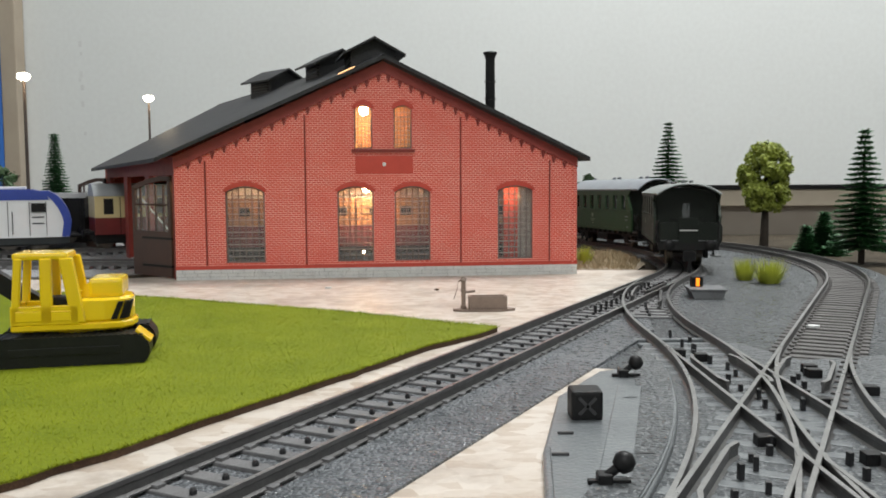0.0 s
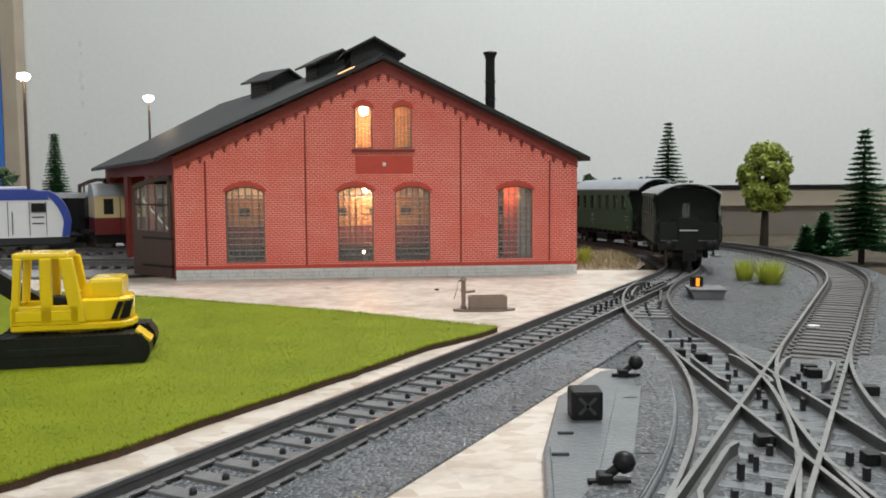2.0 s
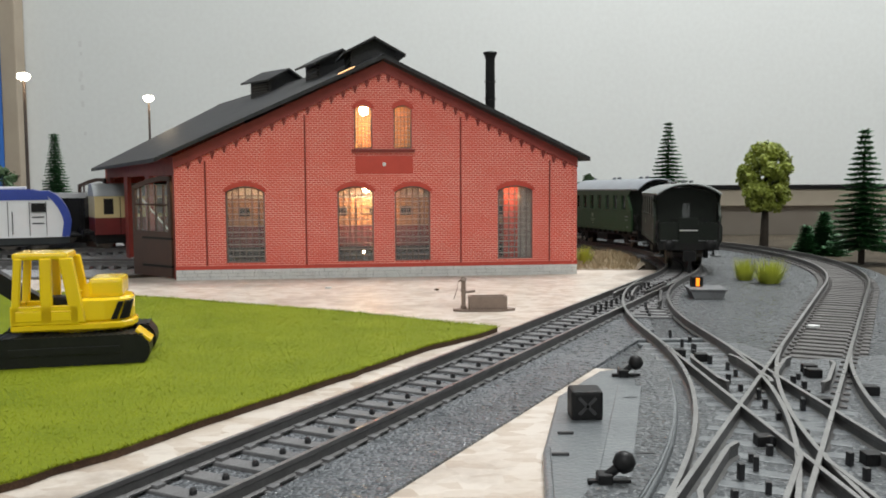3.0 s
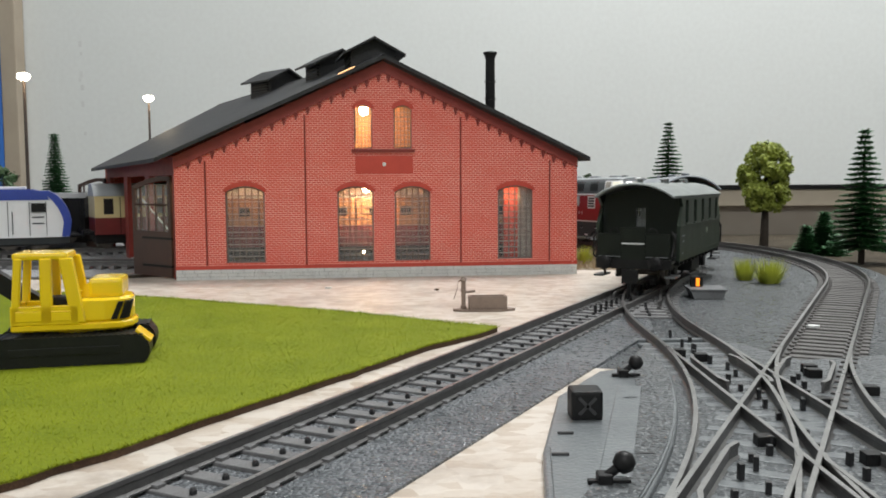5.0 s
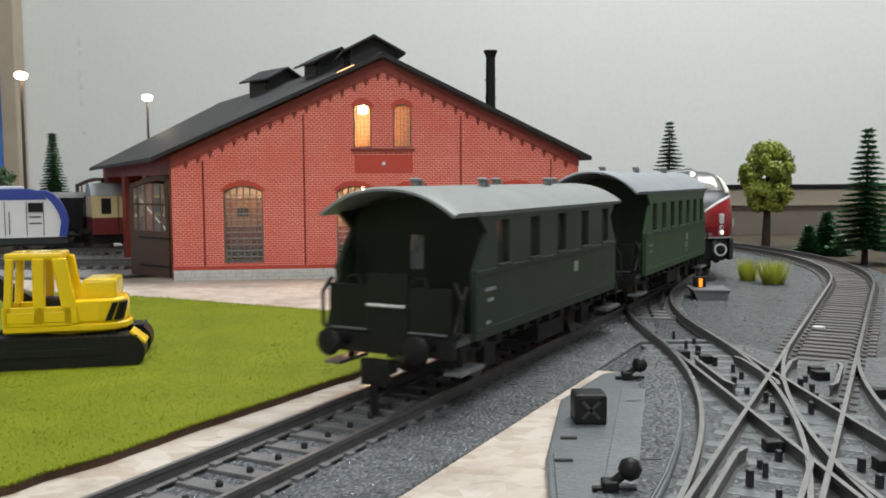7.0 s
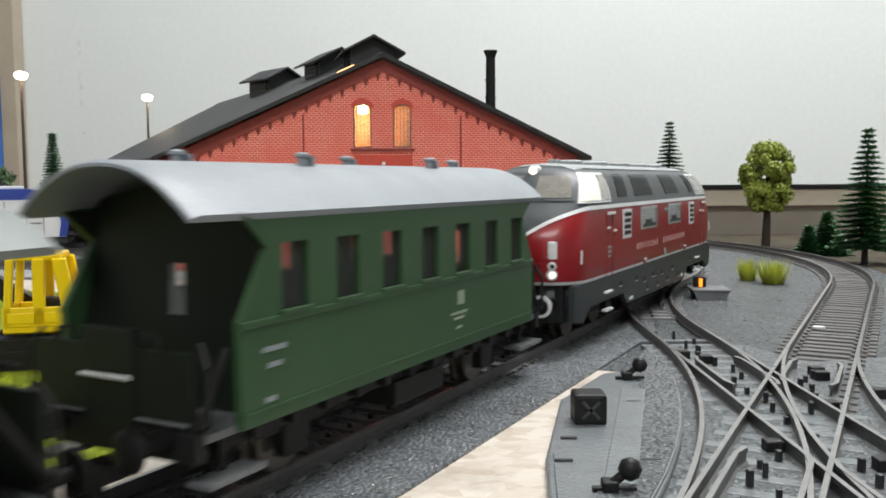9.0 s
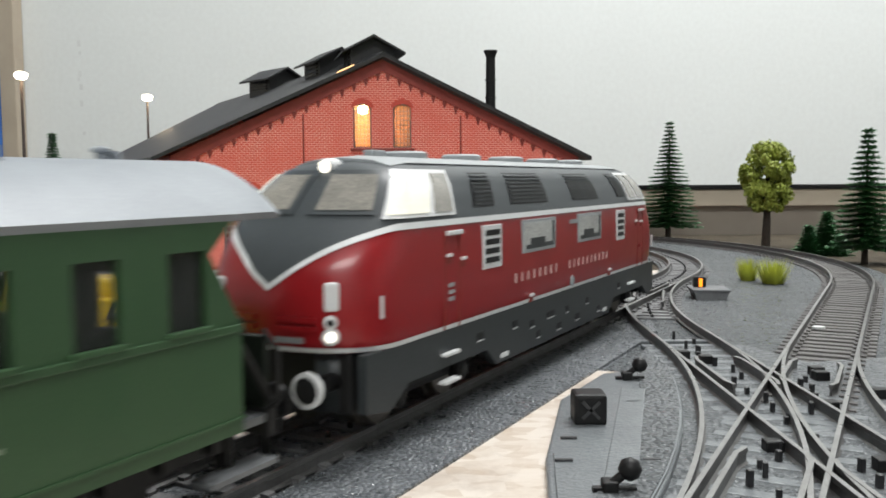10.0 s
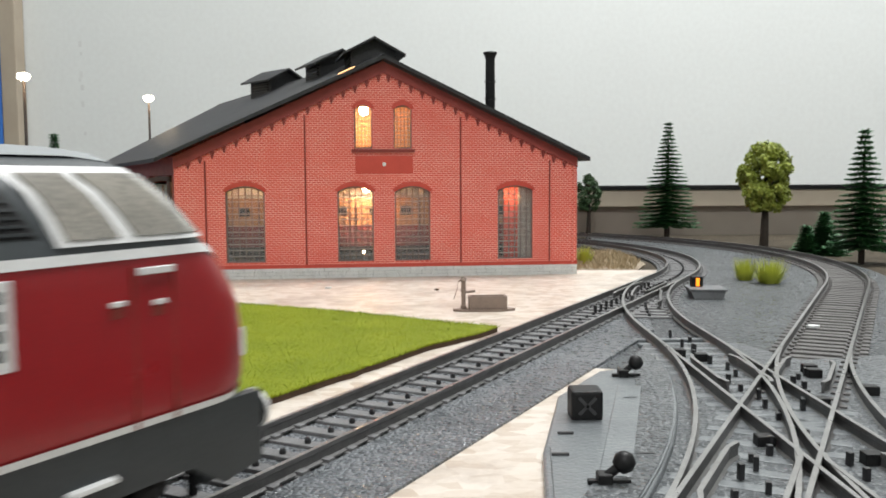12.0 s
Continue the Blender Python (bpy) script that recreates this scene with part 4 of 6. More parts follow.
    for a, b in zip(rings, rings[1:]):
        for i in range(kk):
            bm.faces.new((a[i], a[(i + 1) % kk], b[(i + 1) % kk], b[i]))
    for r in (rings[0], rings[-1]):
        for i in range(16):
            bm.faces.new((r[i], r[i + 1], r[kk - 2 - i], r[kk - 1 - i]))
    roof_mat = M_COACHROOF if lift else M_ROOFDULL
    roof = part("roof", bm, roof_mat, c, smooth=50)
    for i in range(5):
        x = -h + length * (i + 0.7) / 5.4
        y = 5.0 if i % 2 else -1.0
        vz = lift + (1.7 if lift else 0.0)
        bm = turned(BM(), [(0.8, 41.2), (0.8, 43.4), (1.25, 43.6), (1.25, 44.0), (0.5, 44.3)], (x, y, vz), "Z", 12)
        box(bm, x - 2.4, x - 1.5, y - 0.8, y + 0.8, 41.2 + vz, 43.7 + vz)
        part("roof_vent", bm, roof_mat, roof)
    # running gear
    part("underframe", box(BM(), back, front, -13, 13, 8.5, 11.5), M_UNDER, c)
    part("battery_box", box(BM(), -10, 8, -14, 14, 4.2, 8.6, bevel=0.4), M_UNDER, c)
    for x in (-length * 0.29, length * 0.29):
        wheelset(c, x)
        for s in (-1, 1):
            bm = box(BM(), x - 3.0, x + 3.0, s * 11.2 - 1.1, s * 11.2 + 1.1, 3.2, 8.6, bevel=0.3)
            box(bm, x - 8, x + 8, s * 11.2 - 0.5, s * 11.2 + 0.5, 7.2, 8.2)
            part("axle_box", bm, M_UNDER, c)
    for s in (-1, 1):
        for i in range(12):
            x = back + 4 + i * (front - back - 8) / 11
            part("frame_bracket", box(BM(), x - 0.8, x + 0.8, s * 15 - 1, s * 15 + 1, 9.6, 11.6), M_UNDER, c)
        for dx in (-0.75, 0.75):
            xm = h - first - step * (2.6 if n_win == 5 else 3.9) + dx
            part("class_mark", box(BM(), xm - 0.6, xm + 0.6, s * 16.9 - 0.06, s * 16.9 + 0.06, 20.0, 22.6), M_FADED, c, "pale painted class mark")
        if n_win > 5:
            for z, w_ in ((18.2, 3.4), (17.2, 2.2), (15.4, 1.2)):
                part("lettering_bar", box(BM(), xm - w_, xm + w_, s * 16.88 - 0.05, s * 16.88 + 0.05, z, z + 0.5), M_FADED, c)
        for j, (x, w_, z) in enumerate(((h - 14, 5, 21.0), (h - 14, 3, 18.8), (h - 13, 2.2, 14.2))):
            part("lettering_bar", box(BM(), x - w_ / 2, x + w_ / 2, s * 16.88 - 0.05, s * 16.88 + 0.05, z, z + 0.7), panes, c)
    return c


coach_dark = coach("dark_coach", 113.0, 5, 21.0, 18.0, M_DKSIDE, "dark bottle-green short model coach with grey arched roof", M_COACHROOF, 0.0)
coach_green = coach("green_coach", 117.0, 7, 19.0, 13.2, M_GREEN, "bottle-green short model coach with grey arched roof", M_COACHROOF, 2.3)


# ---- the diesel ----
M_CRIMSON = paint("crimson_lacquer", (0.29, 0.0118, 0.0155), (0.25, 0.0098, 0.013), 60, 0.3, coat=0.15, spec=0.35)
M_HOOD = paint("slate_grey_lacquer", (0.046, 0.054, 0.059), (0.056, 0.064, 0.069), 80, 0.42, spec=0.4)
M_SKIRT = paint("dark_grey_skirt", (0.027, 0.032, 0.034), (0.038, 0.043, 0.045), 120, 0.45, spec=0.35)
M_DROOF = paint("light_grey_roof_panel", (0.32, 0.34, 0.35), (0.26, 0.28, 0.29), 80, 0.4)
M_STRIPE = paint("silver_white_stripe", (0.72, 0.73, 0.73), (0.62, 0.63, 0.63), 200, 0.35)
# Opaque panes: reflection and light from within are put into these pale colours.
M_CABGLASS = paint("cab_glass_painted_light", (0.34, 0.32, 0.28), (0.17, 0.165, 0.15), 120, 0.12, coat=0.5)
M_SIDEGLASS = paint("side_glass_painted_reflection", (0.62, 0.64, 0.62), (0.30, 0.31, 0.31), 40, 0.12, coat=0.5)
M_SLAT = paint("dark_grille_slat", (0.022, 0.026, 0.028), None, 200, 0.5, spec=0.3)
M_LETTER = paint("faded_pale_lettering", (0.55, 0.36, 0.34), (0.62, 0.44, 0.42), 300, 0.5)
M_LAMP_ON = glow("headlamp_on", (1.0, 0.93, 0.8), 1.6)
# The pane itself glows in place of a lamp inside the cab.
M_CABGLOW = paint("self_glowing_cab_pane", (0.62, 0.60, 0.50), (0.40, 0.39, 0.33), 160, 0.12, coat=0.5, emit=0.8)

LEVELS = [(16.0, 92.6, 17.0, 12.5), (18, 93.6, 17.4, 12.5), (24, 93.8, 17.6, 12.5), (29, 92.6, 17.6, 12.5), (33, 89.8, 17.4, 11.5), (36, 86.4, 17.2, 9.5),
          (37.2, 85.0, 16.9, 8.5), (41, 81.4, 15.6, 7.5), (44.4, 78.0, 13.9, 7.0), (46.4, 75.0, 11.4, 7.5), (47.6, 72.0, 7.6, 8.0), (48.0, 69.0, 0.05, 8.0)]


def level(z):
    for a, b in zip(LEVELS, LEVELS[1:]):
        if z <= b[0]:
            f = max(0.0, (z - a[0]) / (b[0] - a[0]))
            return [u + (v - u) * f for u, v in zip(a[1:], b[1:])]
    return LEVELS[-1][1:]


def hull(q, z, sx, sy, off=0.0):
    """A point of the body: q 0..1 along the straight side from the middle, 1..2 round the nose."""
    xm, hw, e = level(z)
    if q <= 1:
        return Vector((sx * q * (xm - e), sy * (hw + off), z))
    f = radians(90 * (q - 1))
    p = 2 / 2.5
    return Vector((sx * (xm - e + (e + off) * math.sin(f) ** p), sy * (hw + off) * max(math.cos(f), 0.0) ** p, z))


def stripe_z(q):
    """The height of the white stripe; it drops to a point on each nose."""
    if q <= 0.93:
        return 36.0
    f = min(max(q - 1.12, 0.0) / 0.88, 1.0)
    return 36.0 - 9.6 * (f ** 1.6 * 0.6 + f ** 5 * 0.4)


QS = [0, 0.25, 0.5, 0.75, 0.9, 1.0] + [1 + i / 14 for i in range(1, 15)]


def band(bm, lo, hi, n, off, closed=True):
    ring_q = [(q, 1, 1) for q in QS] + [(q, 1, -1) for q in QS[-2::-1]] + [(q, -1, -1) for q in QS[1:]] + [(q, -1, 1) for q in QS[-2:0:-1]]
    rows = []
    for j in range(n + 1):
        rows.append([bm.verts.new(hull(q, lo(q) + (hi(q) - lo(q)) * j / n, sx, sy, off)) for q, sx, sy in ring_q])
    k = len(ring_q)
    for a, b in zip(rows, rows[1:]):
        for i in range(k):
            bm.faces.new((a[i], a[(i + 1) % k], b[(i + 1) % k], b[i]))
    return rows


def panel(name, mat_, parent, q0, q1, z0, z1, sx, sy, off=0.25, nq=4, nz=3, label=""):
    """A thin plate lying on the body; q0, q1 may be pairs (at its foot, at its head)."""
    bm = BM()
    q0 = q0 if isinstance(q0, tuple) else (q0, q0)
    q1 = q1 if isinstance(q1, tuple) else (q1, q1)
    grids = []
    for o in (off, -0.3):
        g = []
        for j in range(nz + 1):
            f = j / nz
            a, b = q0[0] + (q0[1] - q0[0]) * f, q1[0] + (q1[1] - q1[0]) * f
            g.append([bm.verts.new(hull(a + (b - a) * i / nq, z0 + (z1 - z0) * f, sx, sy, o)) for i in range(nq + 1)])
        grids.append(g)
    t, u = grids
    for j in range(nz):
        for i in range(nq):
            bm.faces.new((t[j][i], t[j][i + 1], t[j + 1][i + 1], t[j + 1][i]))
    for j in range(nz):
        for i in (0, nq):
            bm.faces.new((t[j][i], t[j + 1][i], u[j + 1][i], u[j][i]))
    for i in range(nq):
        for j in (0, nz):
            bm.faces.new((t[j][i], t[j][i + 1], u[j][i + 1], u[j][i]))
    return part(name, bm, mat_, parent, label, smooth=30)


def sidebox(name, mat_, parent, x0, x1, z0, z1, s, y=17.5, d=0.5, label="", bevel=0.12):
    return part(name, box(BM(), x0, x1, min(s * (y - d), s * (y + d)), max(s * (y - d), s * (y + d)), z0, z1, bevel=bevel), mat_, parent, label)


diesel = place("diesel_locomotive", pose(0, 0, 0), "crimson and grey streamlined model diesel locomotive with white stripes", "locomotive")
bm = BM()
rows = band(bm, lambda q: 16.0, stripe_z, 8, 0.0)
bm.faces.new(rows[0])
body = part("body", bm, M_CRIMSON, diesel, "glossy crimson body shell", smooth=40)
bm = BM()
rows = band(bm, stripe_z, lambda q: 48.0, 12, 0.0)
hood = part("hood", bm, M_HOOD, diesel, "slate grey upper body", smooth=40)
bm = BM()
r1 = band(bm, lambda q: stripe_z(q) - 0.55, lambda q: stripe_z(q) + 0.55, 1, 0.22)
part("upper_stripe", bm, M_STRIPE, body)
bm = BM()
band(bm, lambda q: 16.1, lambda q: 16.95, 1, 0.3)
part("lower_stripe", bm, M_STRIPE, body)
# roof panel and fittings
bm = sweep(BM(), [(-72, 0, 46.9), (-66, 0, 47.5), (66, 0, 47.5), (72, 0, 46.9)], [(-10.5, -0.6), (-7, 0.5), (0, 0.95), (7, 0.5), (10.5, -0.6)])
part("roof_panel", bm, M_DROOF, hood, "light grey roof walkway", smooth=30)
for x in (-52, -30, -4, 22, 48):
    part("roof_hatch", turned(BM(), [(4.6, 47.6), (4.6, 49.2), (3.9, 49.6), (1.2, 49.7)], (x, 0, 0), "Z", 22), M_DROOF, hood, smooth=30)
for sx in (-1, 1):
    part("horn", box(BM(), sx * 60 - 2.5, sx * 60 + 2.5, -1.2, 1.2, 48, 49.6, bevel=0.4), M_DROOF, hood)
    lampm = M_LAMP_ON if sx > 0 else M_STRIPE
    # top lamp on the brow
    bm = turned(BM(), [(1.5, 0), (1.5, 3.0), (1.25, 3.4)], (0, 0, 0), "X", 18)
    bmesh.ops.transform(bm, matrix=Matrix.Translation((sx * 73.5, 0, 46.2)) @ Matrix.Rotation(0 if sx > 0 else math.pi, 4, "Z") @ Matrix.Rotation(radians(0), 4, "Y"), verts=bm.verts)
    tl = part("brow_lamp", bm, M_STRIPE, hood)
    part("lamp_lens", turned(BM(), [(1.15, sx * 3.45), (0.9, sx * 3.8)], (sx * 73.5, 0, 46.2), "X", 16), lampm, tl)
    cabm = M_CABGLASS
    for sy in (-1, 1):
        # windscreen halves and cab side windows with frames
        f1 = panel("windscreen_frame", M_HOOD, hood, 1.44, 1.97, 38.0, 45.6, sx, sy, 0.35, 8)
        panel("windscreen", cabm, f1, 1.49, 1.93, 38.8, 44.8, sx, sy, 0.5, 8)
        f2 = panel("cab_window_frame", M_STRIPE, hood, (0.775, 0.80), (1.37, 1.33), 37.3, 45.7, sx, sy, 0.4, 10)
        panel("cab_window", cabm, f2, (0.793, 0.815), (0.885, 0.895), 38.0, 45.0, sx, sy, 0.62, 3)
        panel("quarter_light", M_CABGLOW if sx > 0 else cabm, f2, (0.915, 0.92), (1.33, 1.29), 38.0, 45.0, sx, sy, 0.62, 9)
        # nose lamps and rail
        yl = sy * 9.6
        q = 1.61
        p = hull(q, 25.5, sx, sy)
        m = Matrix.Translation(p) @ Matrix.Rotation(math.atan2(sy * 0.55, sx * 0.84), 4, "Z")
        bm = box(BM(), -0.6, 0.7, -1.25, 1.25, 22.9 - 25.5, 27.6 - 25.5, m, bevel=0.62)
        nl = part("nose_lamp", bm, M_STRIPE, body, "white oval lamp glass")
        for z, mm_, r in ((21.2, M_BLACK, 0.65), (18.9, lampm, 0.95)):
            bm = BM()
            turned(bm, [(r + 0.5, -0.4), (r + 0.5, 0.5), (r, 0.7)], (0, 0, 0), "X", 16)
            m2 = Matrix.Translation(hull(q, z, sx, sy)) @ Matrix.Rotation(math.atan2(sy * 0.55, sx * 0.84), 4, "Z")
            bmesh.ops.transform(bm, matrix=m2, verts=bm.verts)
            lr = part("lamp_ring", bm, M_STRIPE, body)
            bm = turned(BM(), [(r, 0.55), (r * 0.7, 1.0)], (0, 0, 0), "X", 16)
            bmesh.ops.transform(bm, matrix=m2, verts=bm.verts)
            part("lamp_lens", bm, mm_, lr)
        p = hull(1.2, 21.5, sx, sy, 0.7)
        part("hand_rail", tube(BM(), p, p + Vector((0, 0, 3.6)), 0.3, n=8), M_STRIPE, body)
        # buffers with pale rims
        b = buffer(diesel, sx * 89.8, sy * 10.2, 11.2, sx)
        part("buffer_rim", turned(BM(), [(2.4, sx * 6.4), (2.9, sx * 6.7), (2.9, sx * 7.4), (2.0, sx * 7.5)], (sx * 89.8, sy * 10.2, 11.2), "X", 22), M_STRIPE, b)
        part("buffer_face", turned(BM(), [(2.1, sx * 7.4), (2.1, sx * 7.7), (1.0, sx * 7.9)], (sx * 89.8, sy * 10.2, 11.2), "X", 22), M_BLACK, b)
    # grilles across the nose front
    for j in range(2):
        for sy in (-1, 1):
            panel("nose_grille", M_CRIMSON, body, 1.72, 1.95, 19.6 + 1.5 * j, 20.5 + 1.5 * j, sx, sy, 0.5, 4, 1)
    for sy, q0, q1, z in ((1, 1.80, 1.97, 17.6), (-1, 1.80, 1.97, 17.6)):
        panel("number_bar", M_DROOF, body, q0, q1, z, z + 1.0, sx, sy, 0.3, 3, 1)
    coupling(diesel, sx * 89, sx)
    part("buffer_beam", box(BM(), sx * 86.5 - 3, sx * 86.5 + 3, -13.5, 13.5, 5.6, 16.0, bevel=0.8), M_UNDER, diesel)
for s in (-1, 1):
    # skirt with cut-outs for the bogies
    bm = BM()
    skirt = [(-90.5, 16.0), (-90.5, 6.5), (-83, 5.5), (-77, 9.0), (-45, 9.0), (-40, 5.2), (40, 5.2), (45, 9.0), (77, 9.0), (83, 5.5), (90.5, 6.5), (90.5, 16.0)]
    prism(bm, skirt, -0.8, 0.8, Matrix.Translation((0, s * 16.2, 0)) @ Matrix.Rotation(radians(90), 4, "X"))
    sk = part("skirt", bm, M_SKIRT, diesel, "dark grey lower skirt")
    # corner skirts that wrap round the noses
    for sx in (-1, 1):
        bm = BM()
        arc = [hull(1 + i / 8, 16, sx, s, -0.9) for i in range(7)]
        cols = [(bm.verts.new(a), bm.verts.new((a.x, a.y, 6.0))) for a in arc]
        for a, b in zip(cols, cols[1:]):
            bm.faces.new((a[0], b[0], b[1], a[1]))
        part("nose_skirt", bm, M_SKIRT, sk, smooth=60).modifiers.new("thick", "SOLIDIFY").thickness = 0.001
        st = 62 * sx
        for z in (6.0, 11.2):
            sidebox("footstep", M_STRIPE, sk, st - 3, st + 3, z, z + 0.6, s, 17.2, 0.9)
        # louvre windows on the body side
    for x, w_ in ((-49, 4.2), (43.5, 4.6)):
        fr = sidebox("shutter_frame", M_STRIPE, body, x - w_, x + w_, 25.8, 34.6, s, 17.4, 0.35)
        for j in range(4):
            sidebox("shutter_gap", M_BLACK, fr, x - w_ + 1.1, x + w_ - 1.1, 26.9 + 1.85 * j, 28.1 + 1.85 * j, s, 17.7, 0.15)
    for x, w_ in ((-20, 10.0), (17, 10.6)):
        fr = sidebox("window_frame", M_DROOF, body, x - w_, x + w_, 27.4, 34.8, s, 17.4, 0.3)
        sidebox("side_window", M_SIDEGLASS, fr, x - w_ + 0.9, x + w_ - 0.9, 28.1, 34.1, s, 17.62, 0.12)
        sidebox("engine_block", M_SKIRT, fr, x - w_ * 0.3, x + w_ * 0.55, 28.3, 30.6, s, 17.74, 0.06, bevel=0)
        sidebox("engine_pipe", M_SKIRT, fr, x - w_ * 0.8, x + w_ * 0.8, 28.2, 29.2, s, 17.72, 0.06, bevel=0)
        sidebox("pillar", M_HOOD, fr, x - w_ + 1.2, x - w_ + 2.6, 28.2, 34.0, s, 17.72, 0.06, bevel=0)
    # cooling grilles on the hood
    for x0, x1 in ((-56, -48), (-30, -9), (8.5, 30.5), (39, 49)):
        xs_ = level(41)[0] - level(41)[2]
        q0, q1 = x0 / xs_, x1 / xs_
        g = panel("grille", M_BLACK, hood, q0, q1, 38.4, 45.2, 1, s, 0.12, 4, 3)
        for j in range(8):
            z = 38.7 + 0.82 * j
            panel("grille_slat", M_SLAT, g, q0 + 0.006, q1 - 0.006, z, z + 0.30, 1, s, 0.28, 2, 1)
    # doors, handles, lettering bars
    for x in (58.5, 64.5, -68.5, -74.5):
        sidebox("door_edge", M_REDDK, body, x - 0.15, x + 0.15, 16.2, 34.6, s, 17.5, 0.12, bevel=0)
    for x, z in ((57, 28.6), (63, 29.6), (-72, 30), (-66, 30.4), (22, 17.4), (-38, 17.6)):
        sidebox("door_handle", M_STRIPE, body, x - 0.9, x + 0.9, z, z + 0.6, s, 17.8, 0.3)
        sidebox("lock_recess", M_REDDK, body, x - 0.9, x + 0.9, z - 1.3, z - 0.2, s, 17.5, 0.2)
    sidebox("grab_handle", M_STRIPE, body, 58, 64, 33.6, 34.4, s, 17.9, 0.4)
    sidebox("grab_handle", M_STRIPE, body, -74, -69, 33.6, 34.4, s, 17.9, 0.4)
    for k in range(3):
        sidebox("data_bar", M_DROOF, body, 60.8, 63.0, 21.4 + 1.3 * k, 22.1 + 1.3 * k, s, 17.6, 0.12, bevel=0)
    letters = [31 - 3.6 * i for i in range(8)] + [-4.0 - 3.5 * i for i in range(10)]
    for x in letters:
        sidebox("lettering_bar", M_LETTER, body, x - 0.42, x + 0.42, 21.4, 23.4, s, 17.56, 0.1, bevel=0, label="pale lettering on the crimson side")
    part("emblem", turned(BM(), [(1.3, s * 17.5), (1.3, s * 17.75)], (-6.0, 0, 18.0), "Y", 16), M_DROOF, body)
    sidebox("name_bar", M_DROOF, body, -10, -4, 32.6, 33.6, s, 17.55, 0.1, bevel=0)
    for x, z, w_ in ((48, 12.6, 1.6), (30, 12.4, 1.3), (20, 11.0, 1.3), (16, 8.0, 1.2), (8, 11.6, 2.6), (2, 7.8, 1.4), (-4, 11.2, 1.0), (-12, 8.2, 1.5), (-20, 11.4, 1.2), (-30, 8.0, 1.3), (-50, 12.2, 1.2)):
        r = sidebox("locker_recess", M_BLACK, sk, x - w_, x + w_, z - 1.0, z + 0.6, s, 16.9, 0.2)
        sidebox("recess_lip", M_STRIPE, r, x - w_, x + w_, z - 1.2, z - 1.0, s, 16.95, 0.2, bevel=0)
    sidebox("filler_plate", M_STRIPE, sk, 34, 38, 6.0, 7.0, s, 17.0, 0.2)
    sidebox("filler_plate", M_STRIPE, sk, -37, -34, 6.2, 7.2, s, 17.0, 0.2)
for x in (-61, 61):
    bog = part("bogie", box(BM(), x - 18, x + 18, -11.5, 11.5, 4.5, 10.5, bevel=1.0), M_UNDER, diesel)
    for dx in (-12.5, 12.5):
        wheelset(diesel, x + dx, 5.6)
        for s in (-1, 1):
            part("axle_cover", turned(BM(), [(2.4, s * 11), (2.4, s * 13.2), (1.4, s * 13.8)], (x + dx, 0, 5.6), "Y", 14), M_UNDER, bog)
part("underframe", box(BM(), -86, 86, -15, 15, 8.5, 16.1), M_UNDER, diesel)


# ---- grass mat ----
MAT = [(-73, 128), (-58, 151), (-44.5, 176), (-25, 208.5), (-4, 247), (11.5, 267), (17.5, 277.5), (-4, 291), (-33, 311), (-70, 330), (-112, 352), (-200, 385), (-330, 405), (-330, 60), (-110, 60)]
grass = place("grass_mat", pose(0, 0, 0), "bright green fibre grass mat with a dark brown edge", "grass mat")
rng = random.Random(3)
fine = []
for (x0, y0), (x1, y1) in zip(MAT, MAT[1:] + MAT[:1]):
    n = max(1, int(math.hypot(x1 - x0, y1 - y0) / 5))
    for i in range(n):
        f = i / n
        fine.append((x0 + (x1 - x0) * f + rng.uniform(-0.5, 0.5), y0 + (y1 - y0) * f + rng.uniform(-0.5, 0.5)))
part("mat_backing", prism(BM(), fine, 0.5, 1.9), M_MATEDGE, grass, "dark brown mat backing")
part("mat_surface", prism(BM(), [(x * 0.997, y * 1.002) for x, y in fine], 1.85, 2.1), M_GRASS, grass)


def inside(x, y, poly):
    hit = False
    for (x0, y0), (x1, y1) in zip(poly, poly[1:] + poly[:1]):
        if (y0 > y) != (y1 > y) and x < x0 + (y - y0) * (x1 - x0) / (y1 - y0):
            hit = not hit
    return hit


def blades(poly, count, h, seed, lean=0.5, width=0.22, z=2.0):
    r = random.Random(seed)
    xs, ys = [p[0] for p in poly], [p[1] for p in poly]
    verts, faces = [], []
    while len(faces) < count:
        x, y = r.uniform(max(min(xs), -190), max(xs)), r.uniform(max(min(ys), 95), max(ys))
        if not inside(x, y, poly):
            continue
        a, hh = r.uniform(0, 6.283), h * r.uniform(0.5, 1.2)
        dx, dy = -math.sin(a) * width, math.cos(a) * width
        lx, ly = math.cos(a) * lean * hh * r.uniform(0.4, 1.3), math.sin(a) * lean * hh * r.uniform(0.4, 1.3)
        n = len(verts)
        verts += [(x - dx, y - dy, z), (x + dx, y + dy, z), (x + lx, y + ly, z + hh)]
        faces.append((n, n + 1, n + 2))
    return verts, faces


def loose(name, verts, faces, material, parent=None):
    me = bpy.data.meshes.new(name)
    me.from_pydata([(x / 1000, y / 1000, z / 1000) for x, y, z in verts], [], faces)
    me.materials.append(material)
    ob = new(name, me)
    ob.parent = parent
    return ob


tagged(loose("grass_fibre", *blades(MAT, 95000, 0.5, 5, 1.5, 0.11), M_BLADE, grass), kind="stuff")

rim_v, rim_f = [], []
rng = random.Random(12)
